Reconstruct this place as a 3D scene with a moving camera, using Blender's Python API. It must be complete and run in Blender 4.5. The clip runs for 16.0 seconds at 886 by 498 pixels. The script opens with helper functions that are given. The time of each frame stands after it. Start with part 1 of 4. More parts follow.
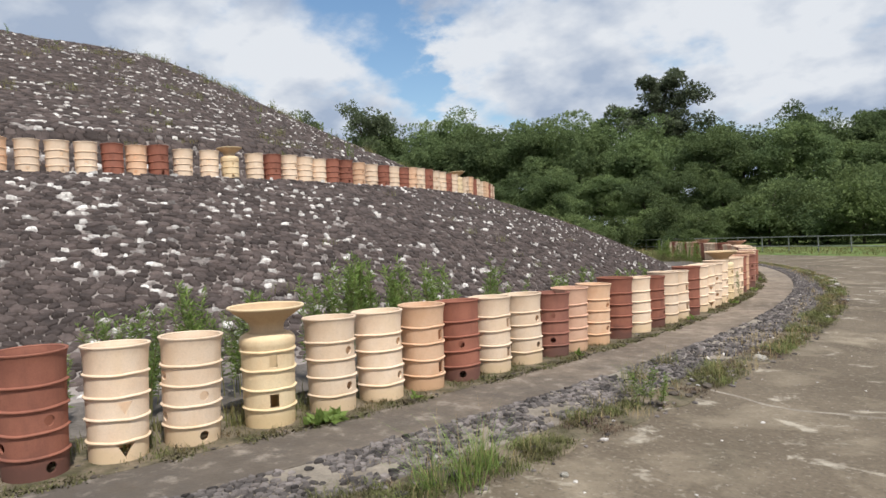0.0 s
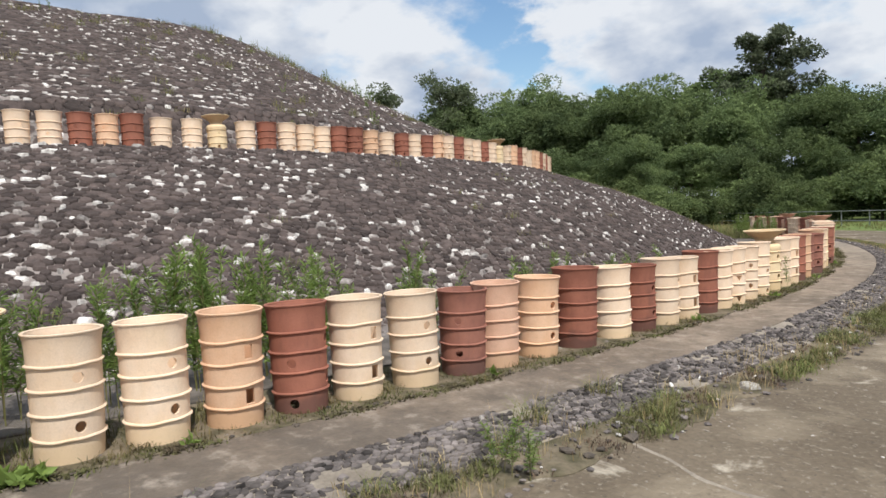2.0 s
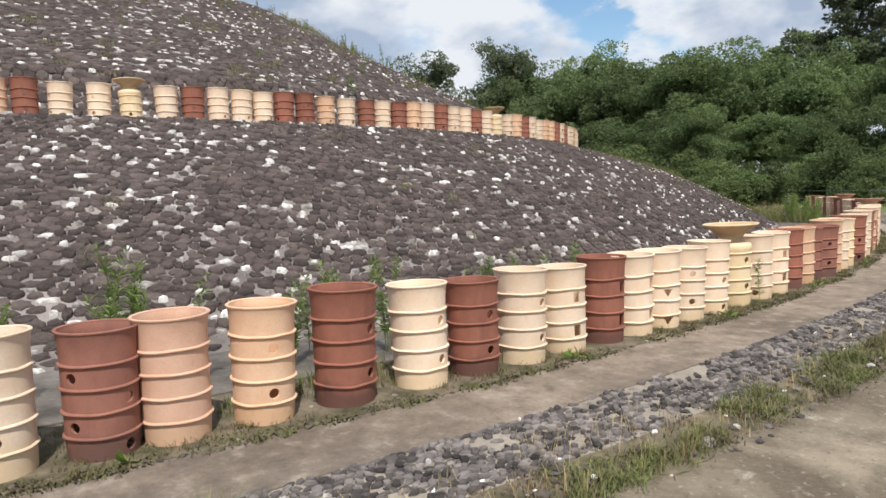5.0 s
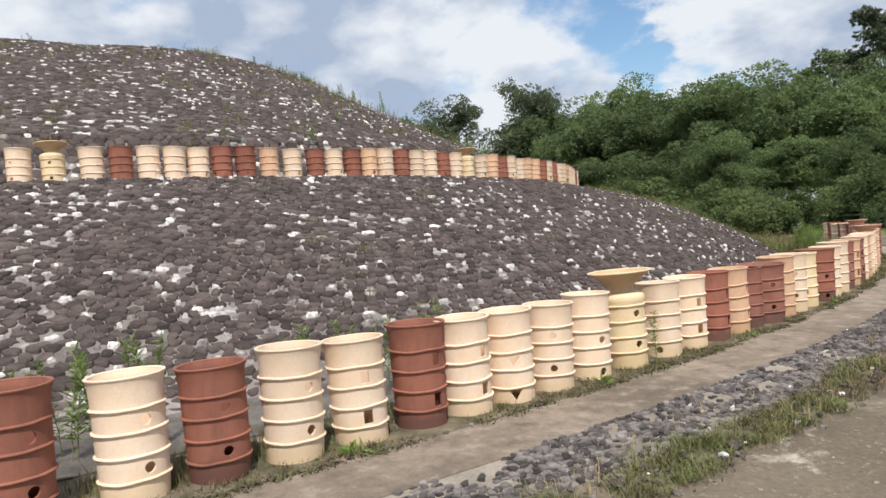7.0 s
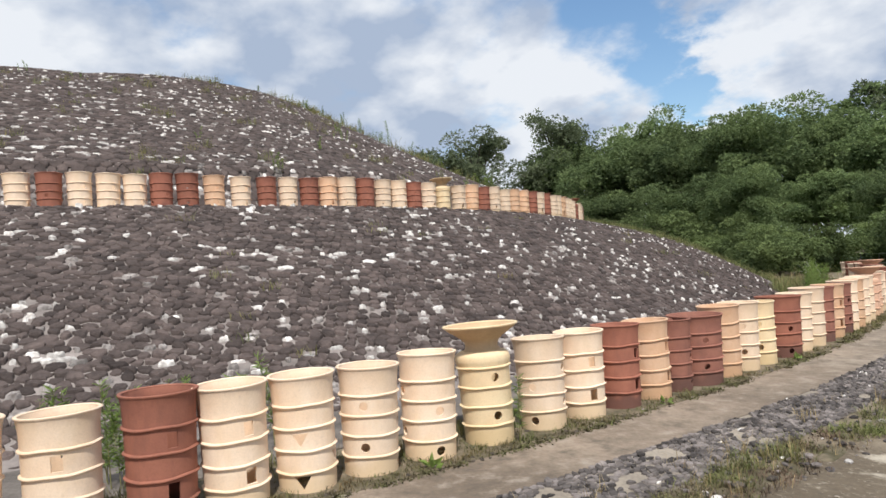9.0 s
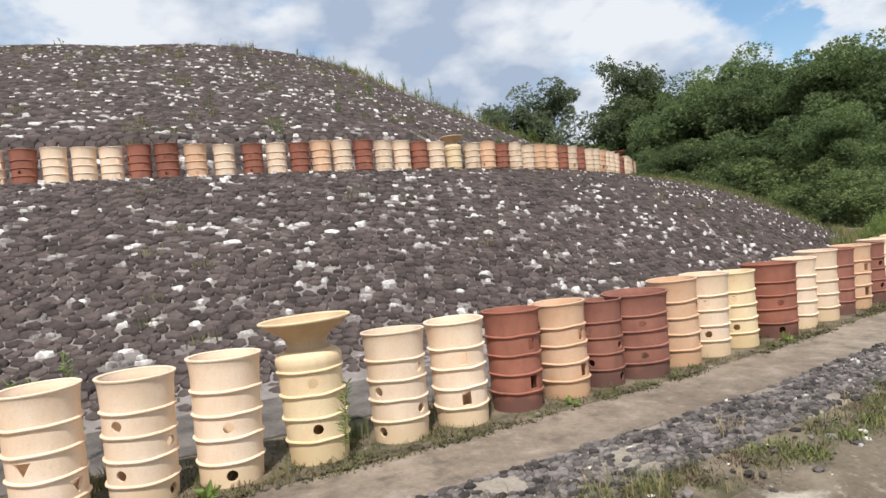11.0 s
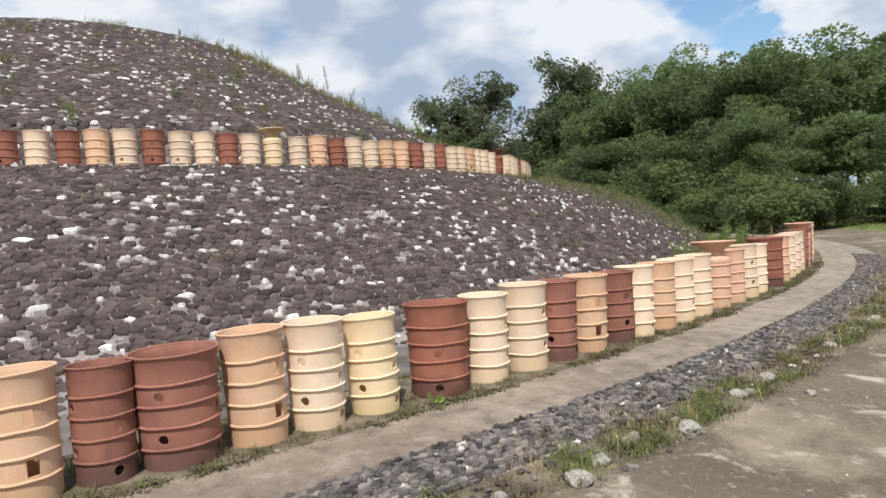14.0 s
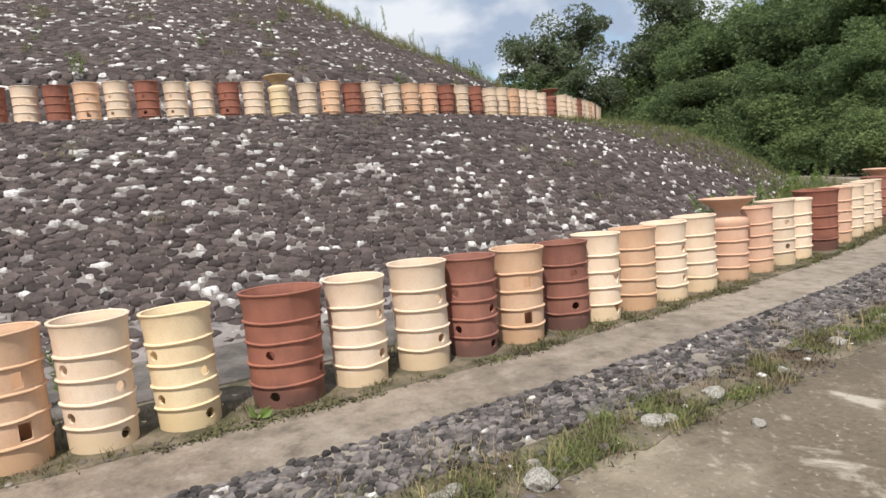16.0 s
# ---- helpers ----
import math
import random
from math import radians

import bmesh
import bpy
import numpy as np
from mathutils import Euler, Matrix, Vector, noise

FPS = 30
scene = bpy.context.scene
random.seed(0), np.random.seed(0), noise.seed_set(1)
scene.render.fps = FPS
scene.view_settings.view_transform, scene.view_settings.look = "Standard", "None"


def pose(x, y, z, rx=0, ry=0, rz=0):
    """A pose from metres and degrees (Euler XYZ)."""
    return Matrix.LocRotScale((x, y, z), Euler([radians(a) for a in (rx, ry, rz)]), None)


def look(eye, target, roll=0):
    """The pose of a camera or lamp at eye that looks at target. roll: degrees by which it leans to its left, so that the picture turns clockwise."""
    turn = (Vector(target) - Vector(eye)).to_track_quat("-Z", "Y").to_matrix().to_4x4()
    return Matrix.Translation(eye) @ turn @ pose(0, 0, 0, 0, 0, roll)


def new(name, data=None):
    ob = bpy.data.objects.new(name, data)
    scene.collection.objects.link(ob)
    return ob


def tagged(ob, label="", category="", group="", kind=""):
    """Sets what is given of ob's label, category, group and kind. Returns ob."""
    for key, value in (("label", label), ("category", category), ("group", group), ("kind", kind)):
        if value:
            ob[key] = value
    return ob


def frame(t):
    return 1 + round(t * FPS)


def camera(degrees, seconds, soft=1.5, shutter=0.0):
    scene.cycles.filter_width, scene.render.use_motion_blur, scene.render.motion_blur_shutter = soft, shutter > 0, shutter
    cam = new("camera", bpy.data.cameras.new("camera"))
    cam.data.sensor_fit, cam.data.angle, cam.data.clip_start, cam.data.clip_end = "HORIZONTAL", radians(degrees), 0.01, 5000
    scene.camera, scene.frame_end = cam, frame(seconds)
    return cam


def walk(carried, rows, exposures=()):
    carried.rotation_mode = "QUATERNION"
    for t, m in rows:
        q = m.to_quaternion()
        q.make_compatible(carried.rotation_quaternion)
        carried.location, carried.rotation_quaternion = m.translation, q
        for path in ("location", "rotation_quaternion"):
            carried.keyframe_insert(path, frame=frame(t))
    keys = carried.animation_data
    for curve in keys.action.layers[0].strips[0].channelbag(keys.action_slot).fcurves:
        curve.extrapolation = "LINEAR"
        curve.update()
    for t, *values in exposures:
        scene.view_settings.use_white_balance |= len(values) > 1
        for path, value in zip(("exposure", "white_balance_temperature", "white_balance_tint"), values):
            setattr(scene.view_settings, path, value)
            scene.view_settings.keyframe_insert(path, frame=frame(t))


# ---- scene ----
cam = camera(65.8, 16.0, soft=1.6)
METRES, EYE, TILT, LEAN, TURN = 17.5, 1.5, -3.06, 2.0, 34.8
ROWS = [
    (0.0, 0.0, 0.0, 0.0006, 0.0, 2.29, 0.65),
    (0.5, 0.0301, 0.0268, 0.003, 1.97, 2.79, 0.94),
    (1.0, 0.0533, 0.0585, 0.0035, 3.95, 0.7, 0.67),
    (1.5, 0.0818, 0.0811, 0.0072, 8.51, 1.65, 0.48),
    (2.0, 0.1034, 0.1086, 0.0081, 8.1, 0.11, 0.31),
    (2.5, 0.1292, 0.1334, 0.0114, 9.21, -0.21, 0.45),
    (3.0, 0.1442, 0.1621, 0.0151, 10.8, -1.39, 0.69),
    (5.5, 0.2452, 0.2712, 0.0242, 15.58, -1.47, -0.15),
    (6.0, 0.2714, 0.2906, 0.0256, 16.57, 0.63, 0.63),
    (6.5, 0.2898, 0.3156, 0.0278, 15.94, 0.72, 1.93),
    (7.0, 0.3125, 0.3331, 0.0299, 18.48, 1.32, 2.05),
    (7.5, 0.3308, 0.3541, 0.0307, 19.85, 2.53, -0.49),
    (8.0, 0.3455, 0.3761, 0.0323, 16.19, 3.96, 0.02),
    (8.5, 0.3642, 0.398, 0.0339, 18.57, 4.43, 0.35),
    (11.0, 0.4478, 0.5149, 0.0427, 28.99, 0.72, 2.38),
    (11.5, 0.4633, 0.5408, 0.0468, 24.71, -0.25, 1.87),
    (12.0, 0.4854, 0.5659, 0.0492, 25.6, 0.09, 1.59),
    (12.5, 0.4996, 0.5942, 0.0515, 25.98, -0.02, 1.49),
    (13.0, 0.5231, 0.6161, 0.0541, 27.26, 1.04, 1.34),
    (13.5, 0.5395, 0.6425, 0.055, 26.23, 0.32, 0.92),
    (14.0, 0.5587, 0.6674, 0.0562, 25.73, -0.05, 1.18),
    (14.5, 0.5735, 0.6948, 0.0572, 26.05, -0.32, 1.61),
    (15.0, 0.5837, 0.7224, 0.0591, 29.99, -2.44, 1.95),
    (15.5, 0.5968, 0.7486, 0.0616, 40.2, -2.75, 2.8),
    (16.0, 0.6101, 0.7751, 0.0643, 34.36, -4.52, 1.75),
]
walk(cam, [(t, pose(0, 0, EYE, TILT, LEAN, TURN) @ pose(METRES * x, METRES * y, METRES * z, 90 + pitch, roll, yaw)) for t, x, y, z, yaw, pitch, roll in ROWS], exposures=[(0.0, -0.06), (3.0, 0.03), (8.0, 0.06), (16.0, 0.08)])

# ---- world, sun ----
SUN_DIR = Vector((0.54, -0.31, 0.95)).normalized()


def make_world():
    w = bpy.data.worlds.new("sky")
    scene.world = w
    w.use_nodes = True
    nt = w.node_tree
    nt.nodes.clear()
    N, L = nt.nodes.new, nt.links.new
    out = N("ShaderNodeOutputWorld")
    sky = N("ShaderNodeTexSky")
    sky.sky_type = "NISHITA"
    sky.sun_disc = False
    sky.sun_elevation = math.asin(SUN_DIR.z)
    sky.sun_rotation = math.atan2(SUN_DIR.x, SUN_DIR.y)
    sky.air_density, sky.dust_density, sky.ozone_density = 1.2, 0.6, 2.0
    bg = N("ShaderNodeBackground")
    bg.inputs["Strength"].default_value = 0.14
    deep = N("ShaderNodeHueSaturation")
    deep.inputs["Saturation"].default_value = 1.12
    L(sky.outputs[0], deep.inputs["Color"]); L(deep.outputs[0], bg.inputs["Color"])
    tc = N("ShaderNodeTexCoord")
    sep = N("ShaderNodeSeparateXYZ")
    L(tc.outputs["Generated"], sep.inputs[0])
    # cloud deck: direction flattened on to a plane above the place
    zz = N("ShaderNodeMath"); zz.operation = "MAXIMUM"; zz.inputs[1].default_value = 0.0
    L(sep.outputs["Z"], zz.inputs[0])
    za = N("ShaderNodeMath"); za.operation = "ADD"; za.inputs[1].default_value = 0.42
    L(zz.outputs[0], za.inputs[0])
    inv = N("ShaderNodeMath"); inv.operation = "DIVIDE"; inv.inputs[0].default_value = 1.0
    L(za.outputs[0], inv.inputs[1])
    plane = N("ShaderNodeVectorMath"); plane.operation = "SCALE"
    L(tc.outputs["Generated"], plane.inputs[0]); L(inv.outputs[0], plane.inputs["Scale"])
    big = N("ShaderNodeTexNoise")
    big.inputs["Scale"].default_value, big.inputs["Detail"].default_value, big.inputs["Roughness"].default_value = 2.9, 10.0, 0.55
    L(plane.outputs[0], big.inputs["Vector"])

    def gap(az, el, inner, outer):
        a, e = radians(az), radians(el)
        d = N("ShaderNodeVectorMath"); d.operation = "DISTANCE"
        d.inputs[1].default_value = (-math.sin(a) * math.cos(e), math.cos(a) * math.cos(e), math.sin(e))
        wob = N("ShaderNodeVectorMath"); wob.operation = "MULTIPLY_ADD"
        wob.inputs[1].default_value = (0.34, 0.34, 0.34)
        L(big.outputs["Color"], wob.inputs[0]); L(tc.outputs["Generated"], wob.inputs[2])
        off = N("ShaderNodeVectorMath"); off.operation = "SUBTRACT"; off.inputs[1].default_value = (0.17, 0.17, 0.17)
        L(wob.outputs[0], off.inputs[0])
        L(off.outputs[0], d.inputs[0])
        m = N("ShaderNodeMapRange"); m.interpolation_type = "SMOOTHSTEP"
        for k, v in (("From Min", inner), ("From Max", outer), ("To Min", 0.24), ("To Max", 0.0)):
            m.inputs[k].default_value = v
        L(d.outputs["Value"], m.inputs["Value"])
        return m.outputs[0]

    gaps = [gap(38.0, 14, 0.03, 0.09), gap(39.5, 19.5, 0.06, 0.14), gap(41, 27, 0.08, 0.18), gap(60, 26, 0.01, 0.08), gap(48, 24, 0.01, 0.06), gap(75, 45, 0.1, 0.3), gap(-20, 40, 0.1, 0.35)]
    acc = gaps[0]
    for g in gaps[1:]:
        mx = N("ShaderNodeMath"); mx.operation = "MAXIMUM"
        L(acc, mx.inputs[0]); L(g, mx.inputs[1])
        acc = mx.outputs[0]
    sub = N("ShaderNodeMath"); sub.operation = "SUBTRACT"
    L(big.outputs["Fac"], sub.inputs[0]); L(acc, sub.inputs[1])
    cover = N("ShaderNodeMapRange"); cover.interpolation_type = "SMOOTHSTEP"
    for k, v in (("From Min", 0.30), ("From Max", 0.46)):
        cover.inputs[k].default_value = v
    L(sub.outputs[0], cover.inputs["Value"])
    # shading inside the clouds
    mid = N("ShaderNodeTexNoise")
    mid.inputs["Scale"].default_value, mid.inputs["Detail"].default_value, mid.inputs["Roughness"].default_value = 4.4, 8.0, 0.5
    sh = N("ShaderNodeVectorMath"); sh.operation = "ADD"; sh.inputs[1].default_value = (3.1, 1.7, 0.4)
    L(plane.outputs[0], sh.inputs[0]); L(sh.outputs[0], mid.inputs["Vector"])
    ramp = N("ShaderNodeValToRGB")
    ramp.color_ramp.elements[0].position, ramp.color_ramp.elements[0].color = 0.40, (0.45, 0.545, 0.71, 1)
    ramp.color_ramp.elements[1].position, ramp.color_ramp.elements[1].color = 0.59, (0.91, 0.95, 1.01, 1)
    L(mid.outputs["Fac"], ramp.inputs[0])
    cl = N("ShaderNodeBackground")
    cl.inputs["Strength"].default_value = 0.88
    L(ramp.outputs[0], cl.inputs["Color"])
    mix = N("ShaderNodeMixShader")
    L(cover.outputs[0], mix.inputs[0]); L(bg.outputs[0], mix.inputs[1]); L(cl.outputs[0], mix.inputs[2])
    L(mix.outputs[0], out.inputs["Surface"])


make_world()
sun_data = bpy.data.lights.new("sun", "SUN")
sun_data.energy, sun_data.angle, sun_data.color = 4.5, radians(1.6), (1.0, 0.965, 0.91)
sun = new("sun", sun_data)
sun.matrix_world = look(SUN_DIR * 60, (0, 0, 0))


# ---- materials ----
def material(name, colour, colour2, scale=8.0, rough=0.85, bump=0.3, bump_scale=60.0, island=0.0, obj_random=0.0, coords="Object", fine=0.25, dist=0.02, metal=0.0, leafy=0.0):
    """Two colours mixed by broad noise, fine grain on top, bump; optional change from piece to piece."""
    m = bpy.data.materials.new(name)
    m.use_nodes = True
    nt = m.node_tree
    N, L = nt.nodes.new, nt.links.new
    bsdf = nt.nodes["Principled BSDF"]
    bsdf.inputs["Roughness"].default_value, bsdf.inputs["Metallic"].default_value = rough, metal
    bsdf.inputs["Specular IOR Level"].default_value = 0.25
    tc = N("ShaderNodeTexCoord")
    n1 = N("ShaderNodeTexNoise")
    n1.inputs["Scale"].default_value, n1.inputs["Detail"].default_value = scale, 5.0
    L(tc.outputs[coords], n1.inputs["Vector"])
    mr = N("ShaderNodeMapRange")
    mr.inputs["From Min"].default_value, mr.inputs["From Max"].default_value = 0.35, 0.65
    L(n1.outputs["Fac"], mr.inputs["Value"])
    mix = N("ShaderNodeMix"); mix.data_type = "RGBA"
    mix.inputs["A"].default_value, mix.inputs["B"].default_value = (*colour, 1), (*colour2, 1)
    L(mr.outputs[0], mix.inputs["Factor"])
    n2 = N("ShaderNodeTexNoise")
    n2.inputs["Scale"].default_value, n2.inputs["Detail"].default_value = bump_scale, 4.0
    L(tc.outputs[coords], n2.inputs["Vector"])
    val = N("ShaderNodeMath"); val.operation = "MULTIPLY_ADD"
    val.inputs[1].default_value, val.inputs[2].default_value = 2 * fine, 1 - fine
    L(n2.outputs["Fac"], val.inputs[0])
    hsv = N("ShaderNodeHueSaturation")
    L(mix.outputs["Result"], hsv.inputs["Color"])
    last = val.outputs[0]
    for amount, kind in ((island, "ShaderNodeNewGeometry"), (obj_random, "ShaderNodeObjectInfo")):
        if amount:
            g = N(kind)
            r = N("ShaderNodeMath"); r.operation = "MULTIPLY_ADD"
            r.inputs[1].default_value, r.inputs[2].default_value = 2 * amount, 1 - amount
            L(g.outputs["Random Per Island" if island and kind == "ShaderNodeNewGeometry" else "Random"], r.inputs[0])
            mu = N("ShaderNodeMath"); mu.operation = "MULTIPLY"
            L(last, mu.inputs[0]); L(r.outputs[0], mu.inputs[1])
            last = mu.outputs[0]
    L(last, hsv.inputs["Value"])
    L(hsv.outputs[0], bsdf.inputs["Base Color"])
    if leafy:  # light passes through thin leaves
        tr = N("ShaderNodeBsdfTranslucent")
        L(hsv.outputs[0], tr.inputs["Color"])
        ms = N("ShaderNodeMixShader")
        ms.inputs[0].default_value = leafy
        L(bsdf.outputs[0], ms.inputs[1]); L(tr.outputs[0], ms.inputs[2])
        L(ms.outputs[0], nt.nodes["Material Output"].inputs["Surface"])
    if bump:
        b = N("ShaderNodeBump")
        b.inputs["Strength"].default_value, b.inputs["Distance"].default_value = bump, dist
        L(n2.outputs["Fac"], b.inputs["Height"])
        L(b.outputs[0], bsdf.inputs["Normal"])
    return m


def clay(name, colour, colour2, stain):
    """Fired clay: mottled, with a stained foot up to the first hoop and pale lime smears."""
    m = material(name, colour, colour2, 5.0, 0.8, 0.25, 90.0, obj_random=0.0, fine=0.12, dist=0.004)
    nt = m.node_tree
    N, L = nt.nodes.new, nt.links.new
    bsdf = nt.nodes["Principled BSDF"]
    src = bsdf.inputs["Base Color"].links[0].from_socket
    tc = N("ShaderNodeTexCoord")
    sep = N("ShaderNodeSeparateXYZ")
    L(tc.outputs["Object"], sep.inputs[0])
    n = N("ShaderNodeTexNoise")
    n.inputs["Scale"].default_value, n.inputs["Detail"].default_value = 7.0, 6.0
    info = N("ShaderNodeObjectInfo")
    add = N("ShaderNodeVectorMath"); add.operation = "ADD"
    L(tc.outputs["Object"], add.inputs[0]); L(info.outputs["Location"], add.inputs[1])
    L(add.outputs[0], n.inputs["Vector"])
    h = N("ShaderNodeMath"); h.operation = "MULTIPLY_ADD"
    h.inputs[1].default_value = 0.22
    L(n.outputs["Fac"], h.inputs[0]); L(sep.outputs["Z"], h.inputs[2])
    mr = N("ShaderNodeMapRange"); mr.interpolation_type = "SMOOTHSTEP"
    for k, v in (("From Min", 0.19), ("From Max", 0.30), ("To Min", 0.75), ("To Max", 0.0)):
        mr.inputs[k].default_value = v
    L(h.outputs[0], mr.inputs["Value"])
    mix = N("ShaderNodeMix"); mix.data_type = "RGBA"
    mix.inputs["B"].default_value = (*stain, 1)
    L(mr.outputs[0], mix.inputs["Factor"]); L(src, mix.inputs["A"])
    streak = N("ShaderNodeTexNoise")
    streak.inputs["Scale"].default_value, streak.inputs["Detail"].default_value, streak.inputs["Roughness"].default_value = 3.0, 8.0, 0.65
    sc = N("ShaderNodeVectorMath"); sc.operation = "MULTIPLY"; sc.inputs[1].default_value = (3, 3, 0.7)
    L(add.outputs[0], sc.inputs[0]); L(sc.outputs[0], streak.inputs["Vector"])
    m2 = N("ShaderNodeMapRange")
    for k, v in (("From Min", 0.50), ("From Max", 0.75), ("To Min", 0.0), ("To Max", 0.6)):
        m2.inputs[k].default_value = v
    L(streak.outputs["Fac"], m2.inputs["Value"])
    mixb = N("ShaderNodeMix"); mixb.data_type = "RGBA"
    mixb.inputs["B"].default_value = (*[0.6 * a + 0.4 * b for a, b in zip(stain, colour2)], 1)
    L(m2.outputs[0], mixb.inputs["Factor"]); L(mix.outputs["Result"], mixb.inputs["A"])
    # specks of dirt and lichen
    sp = N("ShaderNodeTexNoise")
    sp.inputs["Scale"].default_value, sp.inputs["Detail"].default_value = 38.0, 6.0
    L(add.outputs[0], sp.inputs["Vector"])
    m3 = N("ShaderNodeMapRange")
    for k, v in (("From Min", 0.56), ("From Max", 0.80), ("To Min", 0.0), ("To Max", 0.22)):
        m3.inputs[k].default_value = v
    L(sp.outputs["Fac"], m3.inputs["Value"])
    mixc = N("ShaderNodeMix"); mixc.data_type = "RGBA"
    mixc.inputs["B"].default_value = (*[0.55 * a for a in colour2], 1)
    L(m3.outputs[0], mixc.inputs["Factor"]); L(mixb.outputs["Result"], mixc.inputs["A"])
    # each cylinder a little lighter or darker
    tone = N("ShaderNodeTexWhiteNoise"); tone.noise_dimensions = "3D"
    L(info.outputs["Location"], tone.inputs["Vector"])
    tv = N("ShaderNodeMath"); tv.operation = "MULTIPLY_ADD"; tv.inputs[1].default_value, tv.inputs[2].default_value = 0.2, 0.9
    L(tone.outputs["Value"], tv.inputs[0])
    hv = N("ShaderNodeHueSaturation")
    L(tv.outputs[0], hv.inputs["Value"]); L(mixc.outputs["Result"], hv.inputs["Color"])
    L(hv.outputs[0], bsdf.inputs["Base Color"])
    return m


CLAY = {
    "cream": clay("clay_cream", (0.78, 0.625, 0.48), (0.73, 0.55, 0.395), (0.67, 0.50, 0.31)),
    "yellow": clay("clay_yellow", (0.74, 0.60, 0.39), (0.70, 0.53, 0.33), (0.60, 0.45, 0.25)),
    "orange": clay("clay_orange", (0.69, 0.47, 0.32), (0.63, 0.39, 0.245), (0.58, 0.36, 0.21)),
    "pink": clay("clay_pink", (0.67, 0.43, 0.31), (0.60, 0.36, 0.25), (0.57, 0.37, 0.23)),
    # browner clay for yellow bells' mouths, with the flare's underside shade put in
    "mouth": clay("clay_mouth_shaded", (0.56, 0.41, 0.25), (0.47, 0.33, 0.20), (0.40, 0.27, 0.17)),
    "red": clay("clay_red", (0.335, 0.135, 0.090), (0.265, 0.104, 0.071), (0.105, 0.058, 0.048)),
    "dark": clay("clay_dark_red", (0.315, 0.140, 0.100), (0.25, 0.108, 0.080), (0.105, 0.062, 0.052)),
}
CLAY_WORDS = {"cream": "pale cream", "yellow": "yellowish cream", "orange": "light orange", "pink": "pinkish", "red": "brick-red", "dark": "dark brownish-red"}
M_MORTAR = material("mortar", (0.27, 0.236, 0.218), (0.145, 0.125, 0.115), 1.2, 0.95, 0.5, 14.0, fine=0.35)
M_STONE = material("dark_stone", (0.095, 0.073, 0.066), (0.058, 0.045, 0.041), 4.0, 0.9, 0.7, 26.0, island=0.4, fine=0.45)
M_WHITE = material("white_stone", (0.78, 0.75, 0.71), (0.40, 0.365, 0.34), 17.0, 0.85, 0.6, 25.0, island=0.3, fine=0.3)
M_GREY = material("grey_stone", (0.36, 0.33, 0.31), (0.15, 0.13, 0.12), 14.0, 0.9, 0.6, 25.0, island=0.4, fine=0.35)
M_GRAVEL = material("gravel_stone", (0.170, 0.148, 0.138), (0.066, 0.058, 0.055), 9.0, 0.9, 0.4, 50.0, island=0.65, fine=0.25)
M_GRAVEL_BED = material("gravel_bed", (0.31, 0.27, 0.22), (0.19, 0.162, 0.13), 3.0, 0.95, 0.5, 40.0, fine=0.35)


def damp_path():
    """Worn concrete, damp and dark along its first stretch, sandy in patches."""
    m = material("path_concrete", (0.27, 0.215, 0.165), (0.15, 0.118, 0.09), 0.8, 0.9, 0.5, 35.0, fine=0.28)
    nt = m.node_tree
    N, L = nt.nodes.new, nt.links.new
    bsdf = nt.nodes["Principled BSDF"]
    src = bsdf.inputs["Base Color"].links[0].from_socket
    tc = N("ShaderNodeTexCoord")
    sep = N("ShaderNodeSeparateXYZ")
    L(tc.outputs["Object"], sep.inputs[0])
    n = N("ShaderNodeTexNoise")
    n.inputs["Scale"].default_value, n.inputs["Detail"].default_value, n.inputs["Roughness"].default_value = 1.4, 9.0, 0.65
    L(tc.outputs["Object"], n.inputs["Vector"])
    h = N("ShaderNodeMath"); h.operation = "MULTIPLY_ADD"; h.inputs[1].default_value = 14.0
    L(n.outputs["Fac"], h.inputs[0]); L(sep.outputs["Y"], h.inputs[2])
    for lo, hi, top, col in ((16.0, 9.0, 0.8, (0.085, 0.075, 0.066)), (22.0, 30.0, 0.45, (0.36, 0.315, 0.255))):
        mr = N("ShaderNodeMapRange")
        for k, v in (("From Min", lo), ("From Max", hi), ("To Min", 0.0), ("To Max", top)):
            mr.inputs[k].default_value = v
        L(h.outputs[0], mr.inputs["Value"])
        mix = N("ShaderNodeMix"); mix.data_type = "RGBA"
        mix.inputs["B"].default_value = (*col, 1)
        L(mr.outputs[0], mix.inputs["Factor"]); L(src, mix.inputs["A"])
        src = mix.outputs["Result"]
    mot = N("ShaderNodeTexNoise")
    mot.inputs["Scale"].default_value, mot.inputs["Detail"].default_value, mot.inputs["Roughness"].default_value = 5.0, 8.0, 0.7
    L(tc.outputs["Object"], mot.inputs["Vector"])
    for lo, hi, top, col in ((0.50, 0.66, 0.75, (0.10, 0.083, 0.066)), (0.47, 0.33, 0.6, (0.37, 0.32, 0.265))):
        mr = N("ShaderNodeMapRange")
        for k, v in (("From Min", lo), ("From Max", hi), ("To Min", 0.0), ("To Max", top)):
            mr.inputs[k].default_value = v
        L(mot.outputs["Fac"], mr.inputs["Value"])
        mix = N("ShaderNodeMix"); mix.data_type = "RGBA"
        mix.inputs["B"].default_value = (*col, 1)
        L(mr.outputs[0], mix.inputs["Factor"]); L(src, mix.inputs["A"])
        src = mix.outputs["Result"]
    L(src, bsdf.inputs["Base Color"])
    return m


